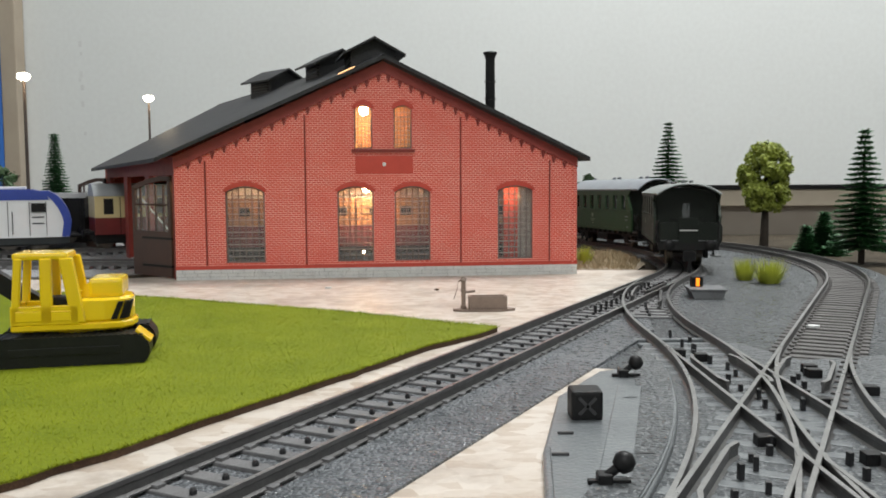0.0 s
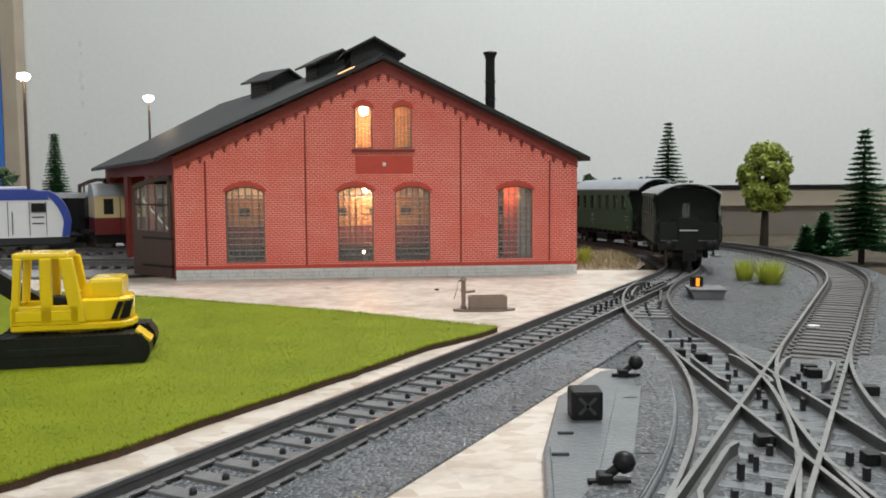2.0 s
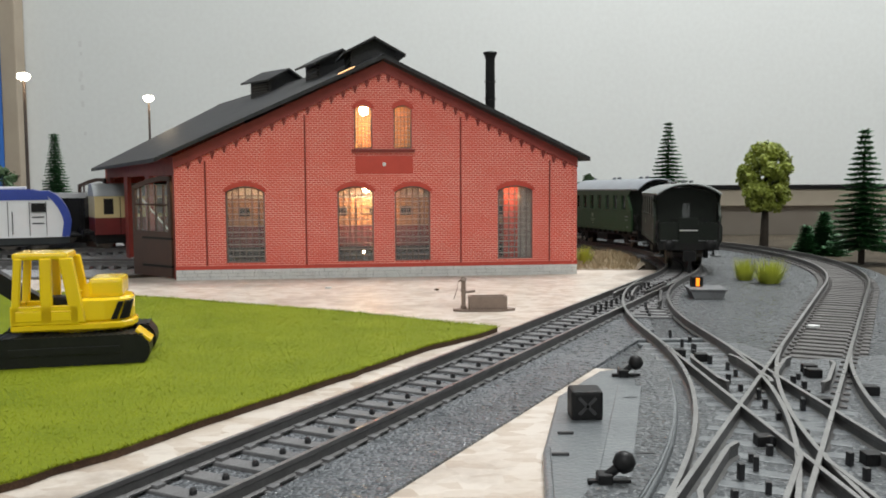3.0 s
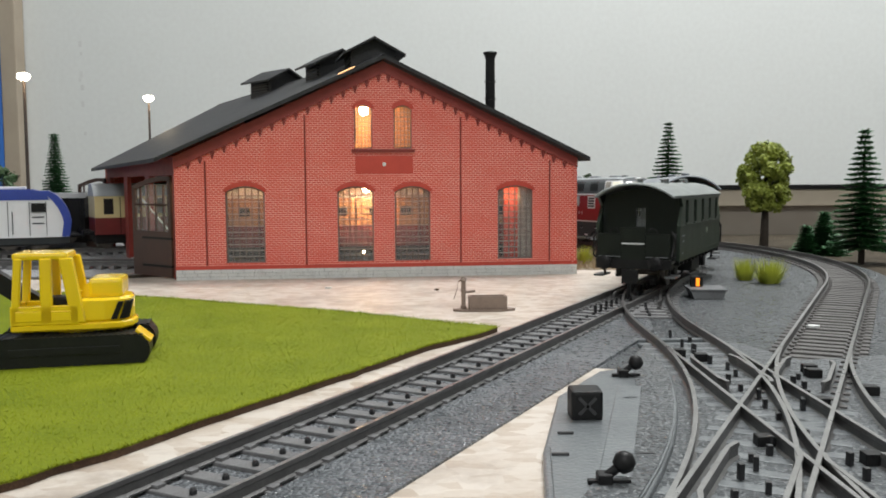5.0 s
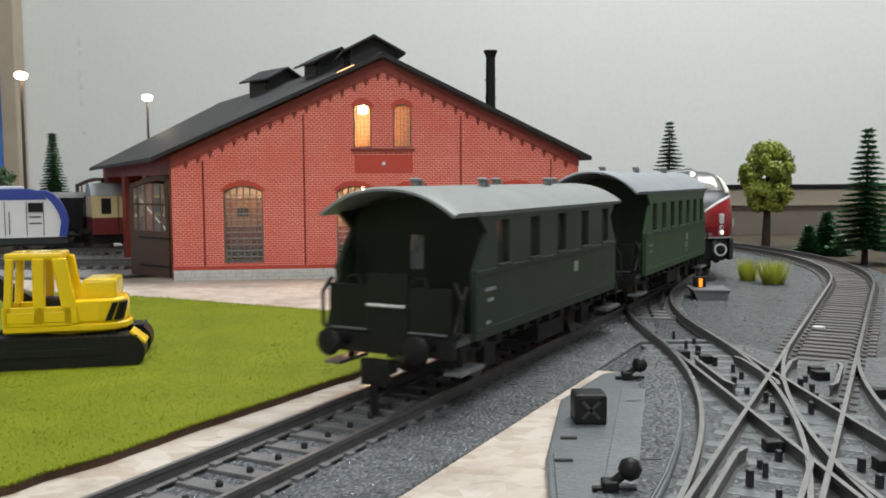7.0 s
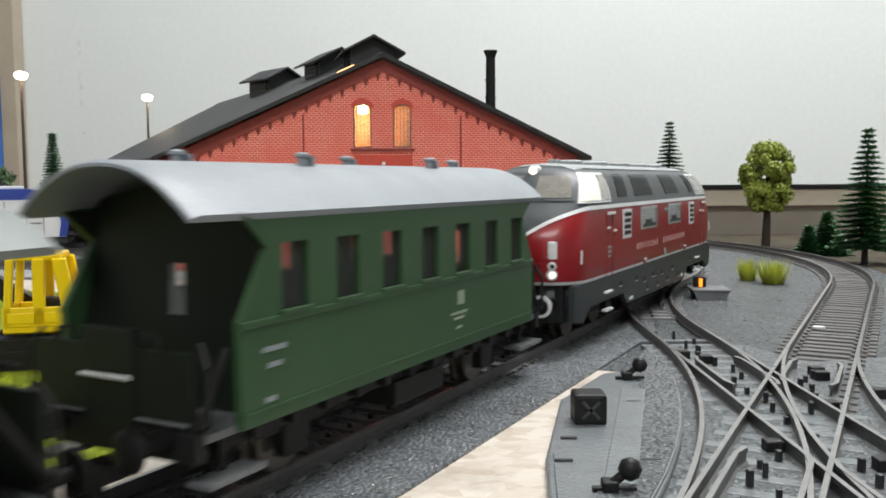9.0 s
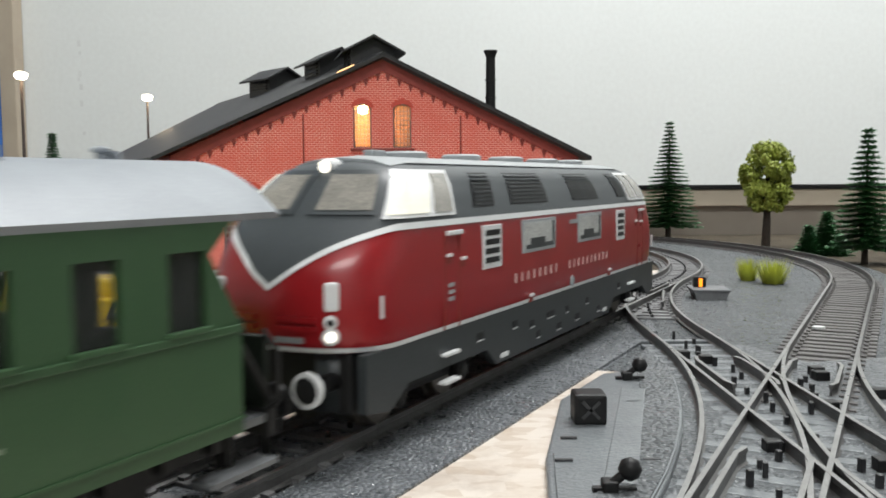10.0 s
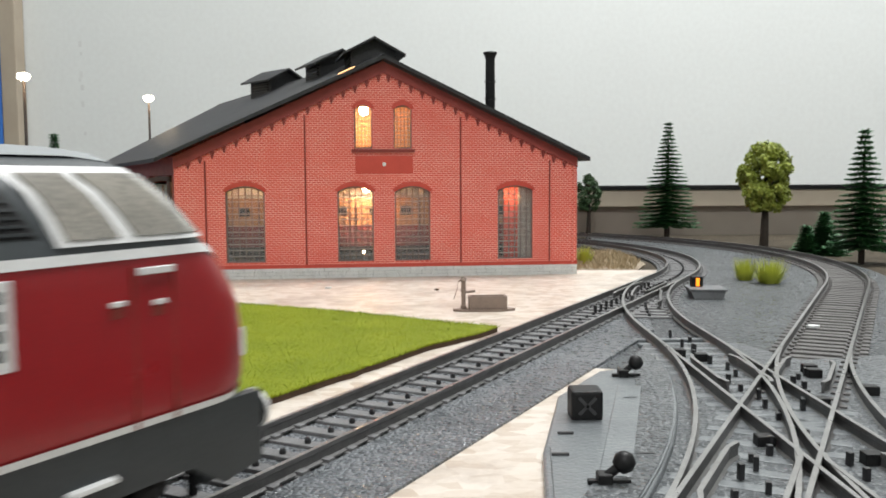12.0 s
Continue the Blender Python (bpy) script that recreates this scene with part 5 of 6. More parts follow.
for (x0, y0), (x1, y1) in zip(fine, fine[1:] + fine[:1]):
    if min(x0, x1) < -195 or min(y0, y1) < 95:
        continue
    for i in range(60):
        f, o = rng.random(), rng.gauss(0, 0.8)
        x, y, a, hh = x0 + (x1 - x0) * f + o * 0.6, y0 + (y1 - y0) * f + o, rng.uniform(0, 6.283), rng.uniform(0.5, 1.5)
        n = len(rim_v)
        rim_v += [(x - math.sin(a) * 0.14, y + math.cos(a) * 0.14, 1.9), (x + math.sin(a) * 0.14, y - math.cos(a) * 0.14, 1.9), (x + math.cos(a) * hh, y + math.sin(a) * hh, 1.9 + hh * 0.8)]
        rim_f.append((n, n + 1, n + 2))
tagged(loose("grass_rim", rim_v, rim_f, M_BLADE, grass), kind="stuff")

# ---- toy excavator ----
exc = place("toy_excavator", mmpose(-98.0, 233, 1.9, 13), "glossy yellow toy excavator on black crawler tracks", "toy excavator")
exc.scale = (0.86, 0.86, 0.91)
for s in (-1, 1):
    # crawler: rounded loop with cleats
    bm = BM()
    y0, y1 = (-15.0, -5.0) if s < 0 else (5.0, 15.0)
    pts = []
    for i in range(13):
        a = radians(-90 + 180 * i / 12)
        pts.append((18 + 4.5 * math.cos(a), 4.0 + 4.5 * math.sin(a)))
    for i in range(13):
        a = radians(90 + 180 * i / 12)
        pts.append((-20 + 4.5 * math.cos(a), 4.0 + 4.5 * math.sin(a)))
    prism(bm, pts, -y1, -y0, Matrix.Rotation(radians(90), 4, "X"))
    tr = part("crawler_track", bm, M_RUBBER, exc)
    for i in range(24):
        x = -21 + 41 * i / 23
        for z in (-0.7, 8.3):
            part("cleat", box(BM(), x - 0.5, x + 0.5, y0, y1, z, z + 0.4), M_RUBBER, tr)
    for i in range(7):
        a = radians(-80 + 160 * i / 6)
        m = Matrix.Translation((18, 0, 4.3)) @ Matrix.Rotation(-a, 4, "Y")
        part("cleat", box(BM(), 3.9, 4.35, y0, y1, -0.45, 0.45, m), M_RUBBER, tr)
    yf = y0 - 0.3 if s < 0 else y1 + 0.3
    part("track_guard", box(BM(), -17, 14, min(yf, yf + 0.5 * -s), max(yf, yf - 0.5 * s), 3.4, 5.6, bevel=0.2), M_RUBBER, tr)
    part("drive_hub", turned(BM(), [(2.6, min(y0, y1) + 0.6), (2.6, max(y0, y1) + (0.3 if s > 0 else -0.6))], (18, 0, 4.6), "Y", 18), M_YELLOW, exc, "yellow drive hub")
    part("drive_hub", turned(BM(), [(2.6, min(y0, y1) + 0.6), (2.6, max(y0, y1) - 0.6)], (-20, 0, 4.9), "Y", 18), M_YELLOW, exc)
part("idler_cover", box(BM(), -2.8, 2.8, -14.2, -6.0, -0.5, 0.5, Matrix.Translation((20.6, 0, 8.0)) @ Matrix.Rotation(radians(38), 4, "Y"), bevel=0.4), M_YELLOW, exc, "yellow idler cover")
part("turntable", turned(BM(), [(8, 6), (8, 9.4), (9, 9.6)], (0, 0, 0), "Z", 24), M_YELLOW, exc)
deck = [(-12.5, -11), (14, -11), (19, -9.5), (21.8, -5), (22.4, 0), (21.8, 5), (19, 9.5), (14, 11), (-12.5, 11)]
part("deck", prism(BM(), deck, 9.6, 11.8), M_YELLOW, exc).modifiers.new("edge", "BEVEL").width = 0.0005
cw = [(6.5, -10.4), (14, -10.4), (18.4, -9), (21, -4.6), (21.5, 0), (21, 4.6), (18.4, 9), (14, 10.4), (6.5, 10.4)]
body_ = part("counterweight", prism(BM(), cw, 11.8, 18.6), M_YELLOW, exc)
body_.modifiers.new("edge", "BEVEL").width = 0.0007
part("engine_cover", box(BM(), 9, 19, -7.5, 7.5, 18.4, 24.0, bevel=1.2), M_YELLOW, exc)
part("engine_shoulder", prism(BM(), [(6.5, 18.4), (10, 18.4), (10, 23.0), (8, 22.4)], -7, 7, Matrix.Rotation(radians(90), 4, "X")), M_YELLOW, exc)
for i in range(3):
    p = (Vector((15.6, -10.0)), Vector((18.0, -9.25)), Vector((19.4, -7.8)))[i]
    d = (Vector((0.95, 0.32)), Vector((0.88, 0.48)), Vector((0.52, 0.86)))[i]
    n = Vector((d.y, -d.x)) * 0.35
    sh = d * 2.2
    bm = BM()
    c = [(p.x, p.y, 12.4), (p.x + d.x * 1.7, p.y + d.y * 1.7, 12.4), (p.x + d.x * 1.7 + sh.x, p.y + d.y * 1.7 + sh.y, 17.4), (p.x + sh.x, p.y + sh.y, 17.4)]
    f0 = [bm.verts.new((x + n.x, y + n.y, z)) for x, y, z in c]
    f1 = [bm.verts.new((x - n.x * 3, y - n.y * 3, z)) for x, y, z in c]
    bm.faces.new(f0)
    bm.faces.new(f1[::-1])
    for k in range(4):
        bm.faces.new((f0[k], f0[(k + 1) % 4], f1[(k + 1) % 4], f1[k]))
    part("hazard_stripe", bm, M_BLACK, exc, "black hazard stripe")
# cab: posts, roof, sills; open windows
cab = part("cab_roof", box(BM(), -11.5, 4.2, -10.8, 3.0, 29.9, 31.9, bevel=0.8), M_YELLOW, exc)
for y in (-10.4, 2.6):
    lean = [(-12.4, 11.8, -11.0, 30.5), (6.4, 11.8, 3.2, 30.5), (-2.6, 11.8, -2.4, 30.5)]
    for k, (xa, za, xb, zb) in enumerate(lean):
        w_ = 1.8 if k < 2 else 1.5
        bm = prism(BM(), [(xa - w_ * (k != 0), za), (xa + w_ * 1.3, za), (xb + w_ * 1.3, zb), (xb - w_ * (k != 0), zb)], -0.8, 0.8, Matrix.Translation((0, y, 0)) @ Matrix.Rotation(radians(90), 4, "X"))
        post = part("cab_post", bm, M_YELLOW, exc)
        post.modifiers.new("edge", "BEVEL").width = 0.0004
    part("cab_side", box(BM(), -12.4, 6.6, y - 0.8, y + 0.8, 11.6, 17.0, bevel=0.3), M_YELLOW, exc)
    for x0, x1 in ((-11, -3.6), (-0.9, 4.6)):
        sgn = -1 if y < 0 else 1
        part("door_panel", box(BM(), x0, x1, y + sgn * 0.7, y + sgn * 1.05, 12.6, 15.6, bevel=0.25), M_YELLOW, exc)
part("cab_front_sill", box(BM(), -12.4, -10.6, -10.4, 2.6, 11.6, 17.0), M_YELLOW, exc)
part("cab_back", box(BM(), 4.6, 6.4, -10.4, 2.6, 11.6, 20.0), M_YELLOW, exc)
part("cab_seat", box(BM(), -3, 3, -7, -1, 11.8, 19, bevel=0.8), M_BLACK, exc)
bm = prism(BM(), [(-9, 12), (-6, 17), (-26, 30), (-44, 36), (-44, 31), (-24, 23)], -2.2, 2.2, Matrix.Translation((0, 7.0, 0)) @ Matrix.Rotation(radians(90), 4, "X"))
part("boom", bm, M_BLACK, exc, "black digger boom")

for o in exc.children:
    if o.name.split(".")[0] not in ("crawler_track", "drive_hub", "turntable", "idler_cover"):
        o.location.x -= 0.0046

# ---- water pump ----
pump = place("water_pump", mmpose(7.5, 322.5, 0.5, 4), "small brown hand pump with a stone trough", "pump")
pts = [(-4 + 12.4 + 11.5 * math.cos(a * 0.2618) * (1 + 0.05 * math.sin(a * 3)), 4.0 * math.sin(a * 0.2618) * (1 + 0.08 * math.cos(a * 5))) for a in range(24)]
part("base_slab", prism(BM(), [(x - 0.5, y) for x, y in pts], 0, 0.8), M_PUMP, pump)
bm = BM()
for x0, x1, y0, y1, z0, z1 in ((2, 16, -2.8, -2.0, 0.7, 5.6), (2, 16, 2.0, 2.8, 0.7, 5.6), (2, 2.8, -2, 2, 0.7, 5.6), (15.2, 16, -2, 2, 0.7, 5.6), (2.8, 15.2, -2, 2, 0.7, 2.4)):
    box(bm, x0, x1, y0, y1, z0, z1)
part("trough", bm, M_PUMP, pump)
part("post", turned(BM(), [(1.1, 0.7), (1.1, 2), (0.8, 2.3), (0.8, 7), (1.05, 7.2), (1.05, 8), (0.85, 8.2), (0.85, 11.2), (1.2, 11.4), (1.0, 12.2), (0.3, 12.8)], n=14), M_PUMP, pump, smooth=40)
part("spout", tube(BM(), (0.6, 0, 7.0), (4.4, 0, 7.4), 0.45, n=8), M_PUMP, pump)
part("handle", sweep(BM(), [(-0.6, 0, 11.6), (-1.9, 0, 11.0), (-2.4, 0, 8.0), (-3.6, 0, 4.4)], [(-0.3, -0.3), (0.3, -0.3), (0.3, 0.3), (-0.3, 0.3)]), M_PUMP, pump)

# ---- signal lantern ----
sig = place("signal_lantern", mmpose(105.5, 350, 1.4, -6), "black trackside lantern glowing orange on a grey block", "signal")
part("block", sweep(BM(), [(0, -7, 0), (0, 7, 0)], [(-5.4, -0.2), (5.4, -0.2), (6.8, 3.4), (-6.8, 3.4)]), M_CONCRETE, sig)
part("block_rim", box(BM(), -7.3, 7.3, -7.5, 7.5, 3.3, 4.1, bevel=0.2), M_CONCRETE, sig)
house = part("lantern", box(BM(), -5.4, -0.6, 1.2, 5.2, 4.0, 8.2, bevel=0.5), M_BLACK, sig)
part("lens", box(BM(), -3.5, -2.2, 0.9, 1.3, 4.4, 7.6), M_ORANGE, house, "orange glowing lens")


# ---- plants ----
def spruce(name, x, y, h, r, seed, label, needle=None, foot=0.14, step=3.0, tips=None):
    """A model spruce: trunk and separate flat tiers of needled boughs with gaps between them."""
    rg = random.Random(seed)
    t = place(name, mmpose(x, y, 0.3 + (sag(y) if x > 0 else 0), rg.uniform(0, 90)), label, "tree", group="spruce trees")
    part("trunk", tube(BM(), (0, 0, 0), (0, 0, h * 0.97), h * 0.026, 0.25, 8), M_TRUNK, t)
    verts, faces, tverts, tfaces = [], [], [], []
    tiers = max(5, int(h * (1 - foot) / step))
    for i in range(tiers):
        f = i / (tiers - 1)
        z = h * (foot + (0.985 - foot) * f)
        rr = r * (1 - f) ** 0.9 + 1.3
        n = 24 if f < 0.5 else 17
        for k in range(n):
            a = 2 * math.pi * (k + 0.5 * (i % 2)) / n + rg.uniform(-0.12, 0.12)
            ln = rr * rg.uniform(0.78, 1.12)
            droop = ln * rg.uniform(0.10, 0.20)
            ca, sa = math.cos(a), math.sin(a)
            steps = max(4, int(ln / 0.9))
            for j in range(steps):
                g0 = (j + 0.2) / steps
                bx, bz = ln * g0, z - droop * g0 + droop * 0.5 * g0 ** 3
                wl = (2.6 * (1 - g0) + 1.2) * rg.uniform(0.8, 1.25)
                for sgn in (-1, 1, 0):
                    b = len(verts)
                    ex, ey = bx + wl * 0.7, sgn * wl
                    ez = bz + rg.uniform(-0.7, 0.8) + (rg.choice((-1.5, 1.4)) * (1.15 - g0) if sgn == 0 else 0)
                    for px, py, pz in ((bx - 0.6, -0.5, bz - 0.3), (bx + 0.9, 0.5, bz + 0.3), (ex, ey, ez)):
                        verts.append((px * ca - py * sa, px * sa + py * ca, pz))
                    faces.append((b, b + 1, b + 2))
            if tips and rg.random() < 0.45:
                b, bz = len(tverts), z - droop * 0.5 + 0.25
                for px, py, pz in ((ln - 1.2, -0.55, bz), (ln - 1.0, 0.55, bz + 0.2), (ln + 0.5, 0.1, bz + 0.75)):
                    tverts.append((px * ca - py * sa, px * sa + py * ca, pz))
                tfaces.append((b, b + 1, b + 2))
    crown = loose("crown", verts, faces, needle or M_NEEDLE, t)
    if tips:
        loose("bough_tips", tverts, tfaces, tips, crown)
    return t


def broadleaf(name, x, y, h, w, seed, label, material, clear=0.34, clumps=105, leaves=120):
    rg = random.Random(seed)
    t = place(name, mmpose(x, y, 0.3 + (sag(y) if x > 0 else 0)), label, "tree")
    bm = BM()
    tube(bm, (0, 0, 0), (0.6, 0, h * 0.45), h * 0.042, h * 0.026, 9)
    tube(bm, (0.6, 0, h * 0.45), (0, 0, h * 0.85), h * 0.026, h * 0.008, 7)
    for i in range(9):
        a = i * 2.4
        z = h * (0.38 + 0.045 * i)
        tube(bm, (0.4, 0, z), (math.cos(a) * w * 0.33, math.sin(a) * w * 0.33, z + h * 0.14), h * 0.014, h * 0.005, 6)
    part("trunk", bm, M_TRUNK, t)
    verts, faces = [], []
    for i in range(clumps):
        f = rg.random()
        z = h * (clear + (0.94 - clear) * f)
        prof = math.sqrt(max(0.05, 1 - (2 * f - 0.92) ** 2 / 1.15))
        a, d = rg.uniform(0, 6.283), w * 0.44 * prof * math.sqrt(rg.uniform(0.15, 1))
        cx, cy, cr = math.cos(a) * d, math.sin(a) * d, w * rg.uniform(0.08, 0.13)
        for k in range(leaves):
            v = Vector((rg.gauss(0, 1), rg.gauss(0, 1), rg.gauss(0, 1))).normalized() * cr * rg.uniform(0.55, 1.05)
            p = Vector((cx, cy, z)) + v
            u = Vector((rg.uniform(-1, 1), rg.uniform(-1, 1), rg.uniform(-1, 1))).normalized()
            s1 = u.cross(v).normalized() * w * 0.021
            s2 = u * w * 0.025
            b = len(verts)
            verts += [tuple(p - s1 - s2), tuple(p + s1 - s2 * 0.3), tuple(p + s1 * 0.4 + s2), tuple(p - s1 + s2 * 0.5)]
            faces.append((b, b + 1, b + 2, b + 3))
    loose("crown", verts, faces, material, t)
    return t


def tuft(x, y, r, h, n, seed, material, label):
    rg = random.Random(seed)
    verts, faces = [], []
    for i in range(n):
        a, d = rg.uniform(0, 6.283), r * math.sqrt(rg.random())
        bx, by = math.cos(a) * d * 0.5, math.sin(a) * d * 0.5
        hh = h * rg.uniform(0.35, 1.0)
        ox, oy = math.cos(a) * d * 0.75 + rg.uniform(-1, 1), math.sin(a) * d * 0.75 + rg.uniform(-1, 1)
        px, py = -math.sin(a) * 0.35, math.cos(a) * 0.35
        b = len(verts)
        verts += [(bx - px, by - py, 0), (bx + px, by + py, 0), (bx + ox, by + oy, hh)]
        faces.append((b, b + 1, b + 2))
    ob = loose("grass_tuft", verts, faces, material)
    ob.matrix_world = mmpose(x, y, 0.9 + sag(y))
    return tagged(ob, label, "grass tuft", group="grass tufts")


M_PALETIP = paint("pale_flocked_tip", (0.42, 0.52, 0.36), (0.26, 0.38, 0.22), 200, 0.7)
spruce("spruce_tree", 192.6, 752, 101, 25.5, 1, "dark green model spruce with stacked drooping boughs", tips=M_PALETIP)
spruce("spruce_tree", 245, 511, 78, 20.5, 2, "dark green model spruce with pale bough tips", M_NEEDLE_TIP, step=2.8, tips=M_PALETIP)
spruce("spruce_tree", -331, 752, 90, 16, 3, "dark green narrow model spruce behind the yard", step=2.3)
spruce("conifer_bush", 254, 582, 28, 16, 4, "low dark green bushy model conifer beside the outer track", foot=0.06, step=1.7)
spruce("conifer_bush", 241, 580, 19, 10, 14, "low dark green bushy model conifer beside the outer track", foot=0.06, step=1.5)
broadleaf("broadleaf_tree", 245, 667, 82, 42, 5, "olive green model tree with a clumped crown", M_LEAF, 0.36, 125, 120)
broadleaf("broadleaf_tree", 133, 800, 60, 25, 6, "small dark green model tree behind the engine shed", M_LEAFDK, 0.42, 75, 80)
broadleaf("broadleaf_tree", -370, 740, 62, 40, 7, "dark green round model tree behind the yard", M_LEAFDK, 0.15, 60, 80)
tuft(142, 410, 5.4, 12, 330, 1, M_TUFT, "yellow-green grass tuft on the ballast")
tuft(148.5, 396, 7.6, 13, 420, 2, M_TUFT, "yellow-green grass tuft on the ballast")
tuft(82, 505, 5, 12, 300, 3, M_TUFT, "yellow-green grass tuft behind the engine shed")
sheet("scrub", [(71, 468), (104, 466), (116, 500), (122, 560), (112, 610), (60, 600)], 0.3, 1.6, M_EARTH, "brown scatter earth with dry stubble", "scrub ground", falls=True)
rg = random.Random(9)
verts, faces = [], []
for i in range(2200):
    x, y = rg.uniform(70, 118), rg.uniform(468, 600)
    if x > 102 + (y - 466) * 0.28 or x > 119:
        continue
    b, hh = len(verts), rg.uniform(1.5, 4.5)
    zg = 1.2 + sag(y)
    verts += [(x - 0.35, y, zg), (x + 0.35, y, zg), (x + rg.uniform(-2, 2), y + rg.uniform(-2, 2), zg + hh)]
    faces.append((b, b + 1, b + 2))
tagged(loose("dry_stubble", verts, faces, M_STRAW), "dry straw-coloured stubble on brown earth", "stubble", kind="stuff")


# ---- yard lamps ----
def yard_lamp(x, y, h, light):
    l = place("yard_lamp", mmpose(x, y, 0.6), "tall brown yard lamp with a lit warm head", "lamp post", group="yard lamps")
    part("pole", tube(BM(), (0, 0, 0), (0, 0, h - 4), 1.3, 0.95, 10), M_POLE, l)
    part("foot", turned(BM(), [(2.6, 0), (2.6, 2), (1.5, 5)], n=12), M_POLE, l)
    part("head", turned(BM(), [(1.8, h - 4.5), (3.8, h - 3.4), (4.7, h - 1.2), (4.0, h + 0.4), (1.2, h + 1.1)], n=18), M_LAMPHEAD, l, "lit lamp head", smooth=60)
    data = bpy.data.lights.new("yard_lamp_light", "POINT")
    data.energy, data.color, data.shadow_soft_size = light, (1.0, 0.75, 0.48), 0.006
    new("yard_lamp_light", data).location = (x / 1000 + 0.004, y / 1000 - 0.008, (h - 6) / 1000)


yard_lamp(-302, 640, 126, 0.02)
yard_lamp(-262, 790, 124, 0.02)


# ---- yard tracks and stock ----
def yard_track(x0, y0, x1, y1):
    t = place("yard_track", pose(0, 0, 0), "grey yard track with bright rails", "track", group="yard tracks")
    d = (Vector((x1, y1)) - Vector((x0, y0))).normalized()
    nrm = Vector((d.y, -d.x))
    for s in (-GAUGE, GAUGE):
        a, b = Vector((x0, y0)) + nrm * s, Vector((x1, y1)) + nrm * s
        rail(t, [a, (a + b) / 2, b], sag=lambda y: 0.0)
    ln = (Vector((x1, y1)) - Vector((x0, y0))).length
    line = lambda k: Vector((x0, y0)) + d * k
    sleepers(t, line, [3 + 7.2 * i for i in range(int(ln / 7.2))], M_TIE, stud=False, behind=0.0)


yard_track(-480, 505, -150, 492)
yard_track(-440, 504, -238, 590)
yard_track(-520, 640, -258, 640)
yard_track(-238, 582, -130, 640.6)


def box_bogie(parent, x, r=5.2):
    part("bogie", box(BM(), x - 15, x + 15, -12, 12, 3.4, 9.5, bevel=0.8), M_UNDER, parent)
    for dx in (-9, 9):
        wheelset(parent, x + dx, r)


blue = place("blue_locomotive", mmpose(-247, 586, RAIL, 23), "white and cobalt blue model electric locomotive", "locomotive")
blue.scale = (1, 1, 0.90)
prof = [(-3, 9.5), (-1.5, 20), (-4.5, 31), (-10, 39.5), (-15, 42.4), (-170, 42.4), (-170, 9.5)]
hullp = part("body", prism(BM(), prof, -17, 17, Matrix.Rotation(radians(90), 4, "X")), M_LOCOWHITE, blue)
nose = [(-3, 9.5), (-1.5, 20), (-2.6, 26), (-4.5, 31), (-7, 35.6), (-10, 39.5), (-15, 42.4), (-25, 42.4), (-15.5, 38.4), (-12, 34.6), (-9.6, 30.4), (-7.6, 25.6), (-6.4, 20), (-7.8, 9.5)]
part("nose_band", prism(BM(), [(x + 0.3, z + 0.2) for x, z in nose], -17.4, 17.4, Matrix.Rotation(radians(90), 4, "X")), M_BLUE, blue, "cobalt blue wrapped nose")
part("roof_band", prism(BM(), [(-14, 36.2), (-170, 36.2), (-170, 42.0), (-164, 43.8), (-24, 43.8), (-17, 41.4)], -17.3, 17.3, Matrix.Rotation(radians(90), 4, "X")), M_BLUE, blue, "cobalt blue upper side")
part("roof_gear", box(BM(), -60, -28, -9, 9, 43.8, 45.8, bevel=0.5), M_LOCOWHITE, blue)
part("underframe", box(BM(), -168, -3, -15.5, 15.5, 4.5, 9.6, bevel=0.4), M_SKIRT, blue)
part("cab_window", box(BM(), -25, -16.5, -17.9, -17.2, 27.5, 34, bevel=0.3), M_BLACK, blue, "dark cab side window")
for x in (-38.5, -26, -16.2):
    part("door_edge", box(BM(), x - 0.2, x + 0.2, -17.25, -16.9, 11, 35), M_SKIRT, blue)
for z in (19, 23.5):
    part("lettering_bar", box(BM(), -24.5, -17.5, -17.2, -16.9, z, z + 1.0), M_SKIRT, blue)
part("hand_rail", tube(BM(), (-36, -17.6, 12), (-36, -17.6, 28), 0.3, n=6), M_SKIRT, blue)
for x in (-30, -140):
    box_bogie(blue, x)
for s in (-1, 1):
    buffer(blue, -2, s * 10, 10, 1)


def cream_coach(name, m, length, label, upper=M_CREAM, wz=(22.8, 33.0), half=3.0):
    c = place(name, m, label, "railway coach")
    part("lower_side", box(BM(), 0, length, -16.5, 16.5, 9.5, 20.5), M_MAROON, c, "maroon lower body")
    up = part("upper_side", box(BM(), 0.02, length - 0.02, -16.45, 16.45, 20.5, 35), upper, c, "cream upper body")
    pr = [(-17, 34.6)] + [(-17 + 34 * i / 12, 34.8 + 8.2 * (1 - abs(-1 + i / 6) ** 2.2)) for i in range(13)] + [(17, 34.6)]
    part("roof", sweep(BM(), [(-0.5, 0, 0), (length + 0.5, 0, 0)], pr), M_DROOF, c, "grey arched roof", smooth=40)
    n = int(length / 17)
    for i in range(n):
        x = 8.5 + i * 16.6
        for s in (-1, 1):
            part("window", box(BM(), x - half, x + half, s * 16.5 - 0.25, s * 16.5 + 0.25, wz[0], wz[1], bevel=0.2), M_BLACK, up)
            part("door_edge", box(BM(), x + 7, x + 7.5, s * 16.5 - 0.15, s * 16.5 + 0.15, 10, 34), M_BLACK, up)
    part("underframe", box(BM(), 0, length, -13, 13, 5.5, 9.6), M_UNDER, c)
    box_bogie(c, 16)
    box_bogie(c, length - 16)
    for s in (-1, 1):
        buffer(c, 0, s * 10, 10.5, -1)
    return c


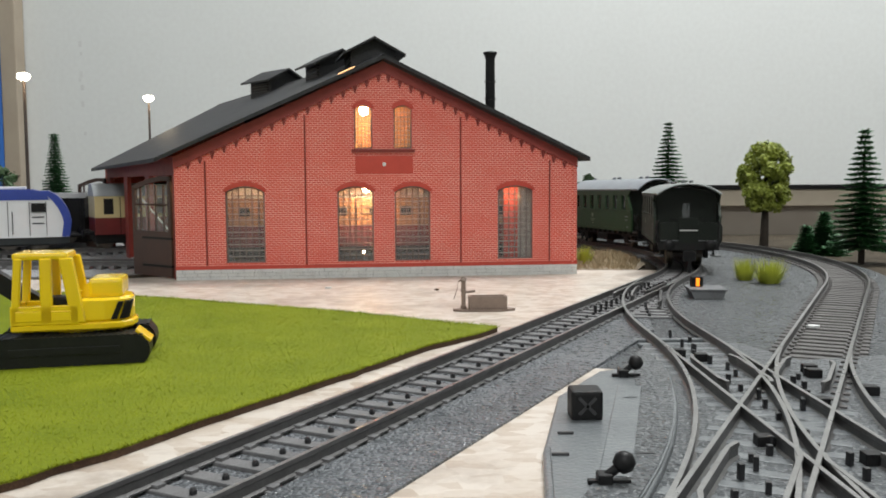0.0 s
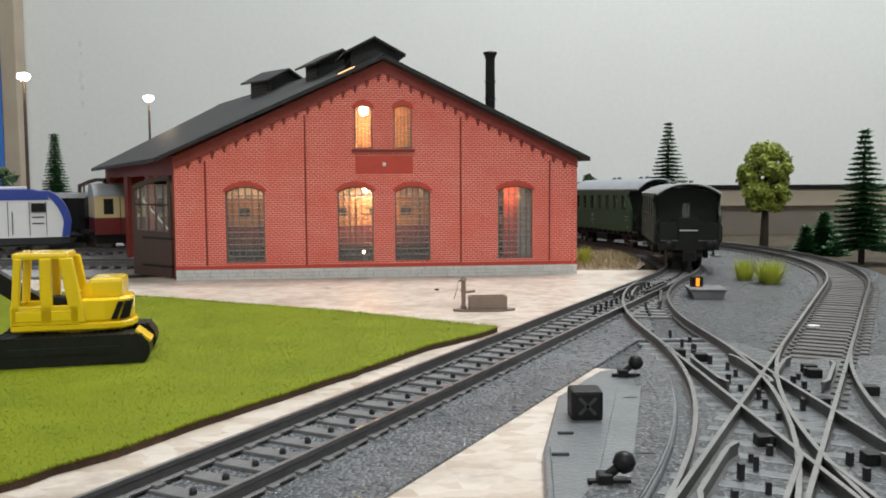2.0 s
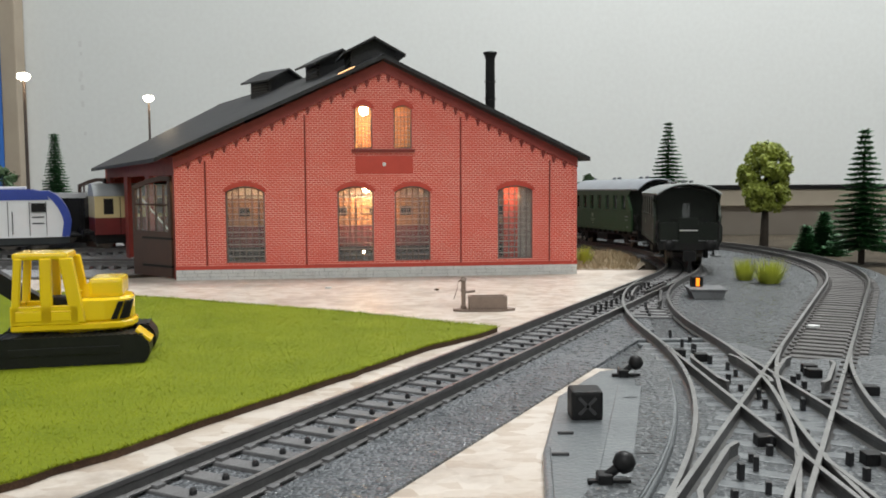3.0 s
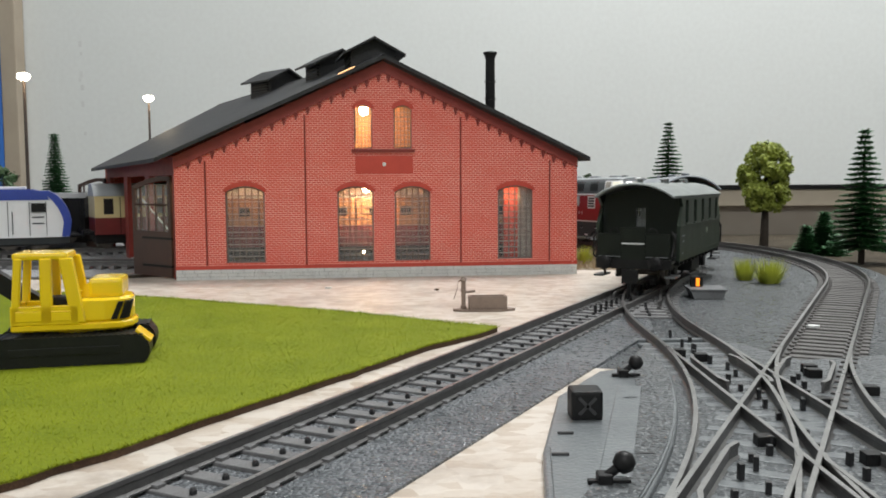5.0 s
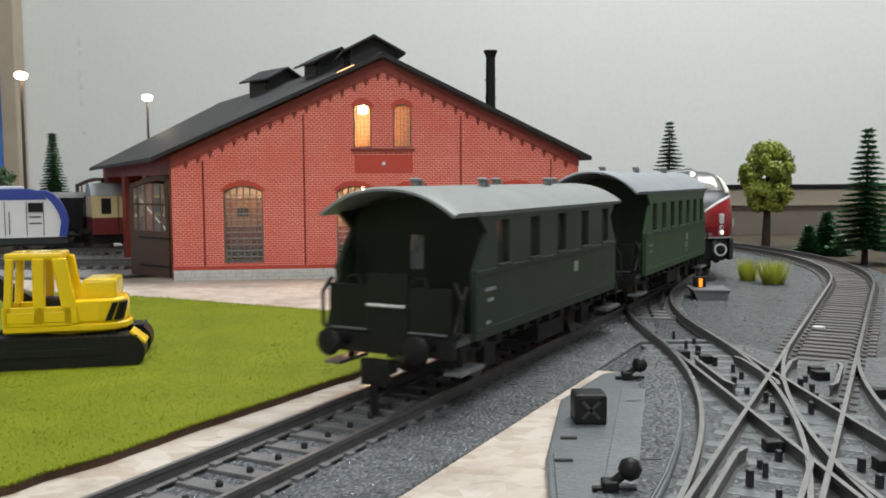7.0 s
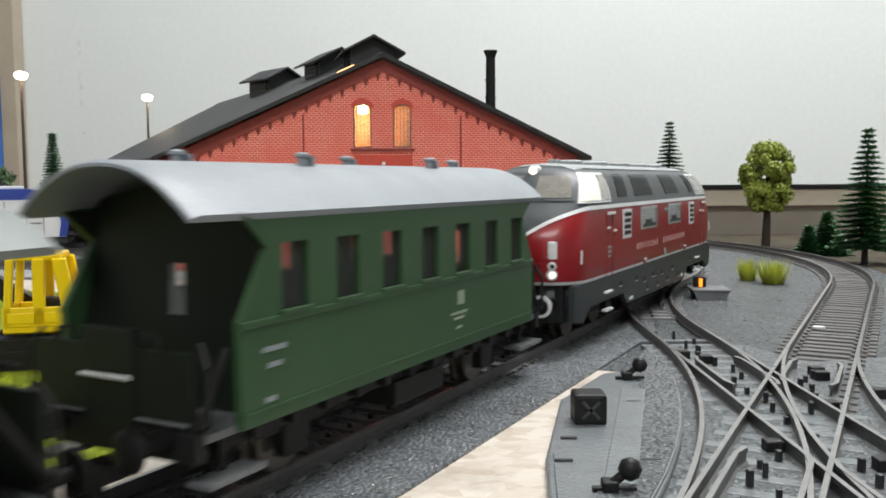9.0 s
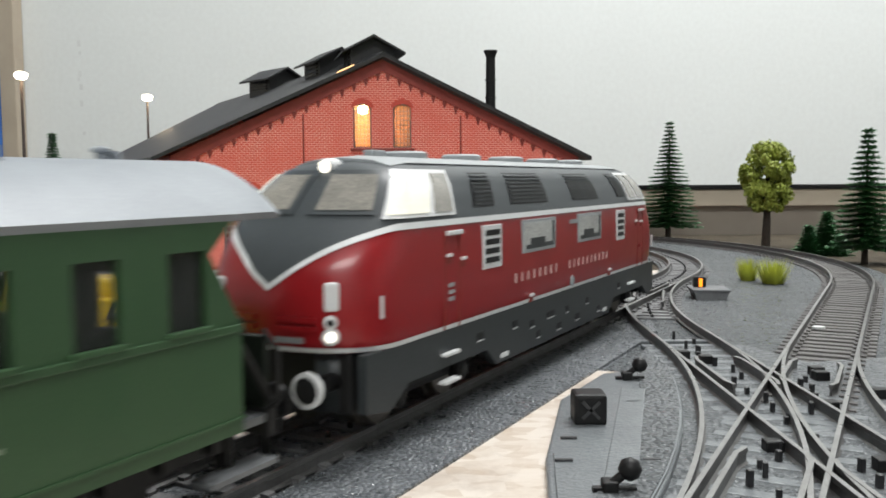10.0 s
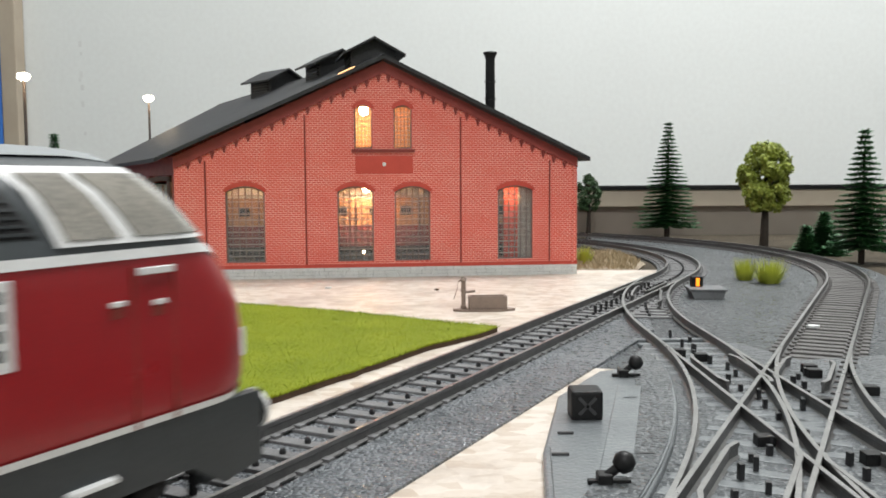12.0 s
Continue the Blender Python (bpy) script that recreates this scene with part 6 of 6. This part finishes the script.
cream_coach("cream_coach", mmpose(-234, 584, RAIL, 28.5), 100, "cream and maroon model coach with grey roof")
# The cream side again, with dim warm lamplight put into its colour.
M_TAN = paint("cream_side_in_lamplight", (0.36, 0.21, 0.10), (0.26, 0.14, 0.065), 100, 0.5)
cream_coach("cream_coach", mmpose(-112, 466, 5.4, math.degrees(math.atan2(UX.y, UX.x))), 164, "cream and maroon model coach stored inside the shed, toned tan for lamplight", M_TAN, (25.4, 30.2), 2.6)
van = place("freight_van", mmpose(-253, 640, RAIL, 180), "dark brown model freight van", "freight wagon")
part("body", box(BM(), 2, 72, -16, 16, 9, 33, bevel=0.4), M_BLACK, van)
for i in range(9):
    part("body_rib", box(BM(), 5 + 8 * i, 6 + 8 * i, -16.5, 16.5, 9, 33), M_BLACK, van)
part("roof", sweep(BM(), [(1, 0, 0), (73, 0, 0)], [(-16.8, 32.6), (-10, 35.4), (0, 36.4), (10, 35.4), (16.8, 32.6)]), M_CONCRETE, van)
part("underframe", box(BM(), 2, 72, -12, 12, 6, 9), M_UNDER, van)
for x in (16, 58):
    wheelset(van, x)


# ---- loose bits on the layout ----
for x, y, r, z, lab in ((116, 272, 2.0, 2.3, "white plastic disc lying on the outer track"), (58.5, 303, 2.2, 1.6, "pale plaster chip on the ballast"), (-52, 393, 1.6, 0.5, "pale plaster chip by the shed wall"), (-3, 384, 1.0, 0.5, "dark splinter on the chipboard")):
    rg = random.Random(int(x * 7 + y))
    pts = [(r * rg.uniform(0.8, 1.2) * math.cos(a * 0.785), r * 0.8 * rg.uniform(0.8, 1.2) * math.sin(a * 0.785)) for a in range(8)]
    ob = part("chip", prism(BM(), pts, 0, 0.7), M_WHITE if "white" in lab or "pale" in lab else M_MATEDGE)
    ob.matrix_world = mmpose(x, y, z)
    tagged(ob, lab, "chip")


# ---- what moves ----
def train_pose(k, base):
    p, q = main_line(k - base), main_line(k + base)
    c, d = (p + q) / 2, p - q
    zp, zq = sag(p.y), sag(q.y)
    return pose(c.x / 1000, c.y / 1000, (RAIL + (zp + zq) / 2) / 1000, 0, math.degrees(-math.atan2(zp - zq, d.length)), math.degrees(math.atan2(d.y, d.x)))


# seconds and the train's front, in mm along the main line
RUN = [(0, 208), (3.25, 208), (3.6, 203), (4.0, 183), (4.4, 152), (4.8, 116), (5.5, 57), (6.0, 10), (6.5, -37), (7.2, -106), (8.0, -187), (8.8, -268), (9.5, -338), (10.4, -428), (11.0, -490.5), (11.5, -547), (12.0, -596)]


def front_at(t):
    for (t0, s0), (t1, s1) in zip(RUN, RUN[1:]):
        if t <= t1:
            return s0 + (s1 - s0) * (t - t0) / (t1 - t0)
    return RUN[-1][1]


def smooth_front(t):
    return sum(front_at(min(max(t + d * 0.06, 0), 12)) if t + d * 0.06 < 12 else RUN[-1][1] - 99 * (t + d * 0.06 - 12) for d in range(-3, 4)) / 7


def motions():
    times = [0, 3.1] + [3.2 + 0.2 * i for i in range(45)]
    for thing, back, base in ((coach_dark, 57, 34), (coach_green, 190.5, 36), (diesel, 359, 55)):
        walk(thing, [(t, train_pose(smooth_front(t) + back, base)) for t in times])


motions()
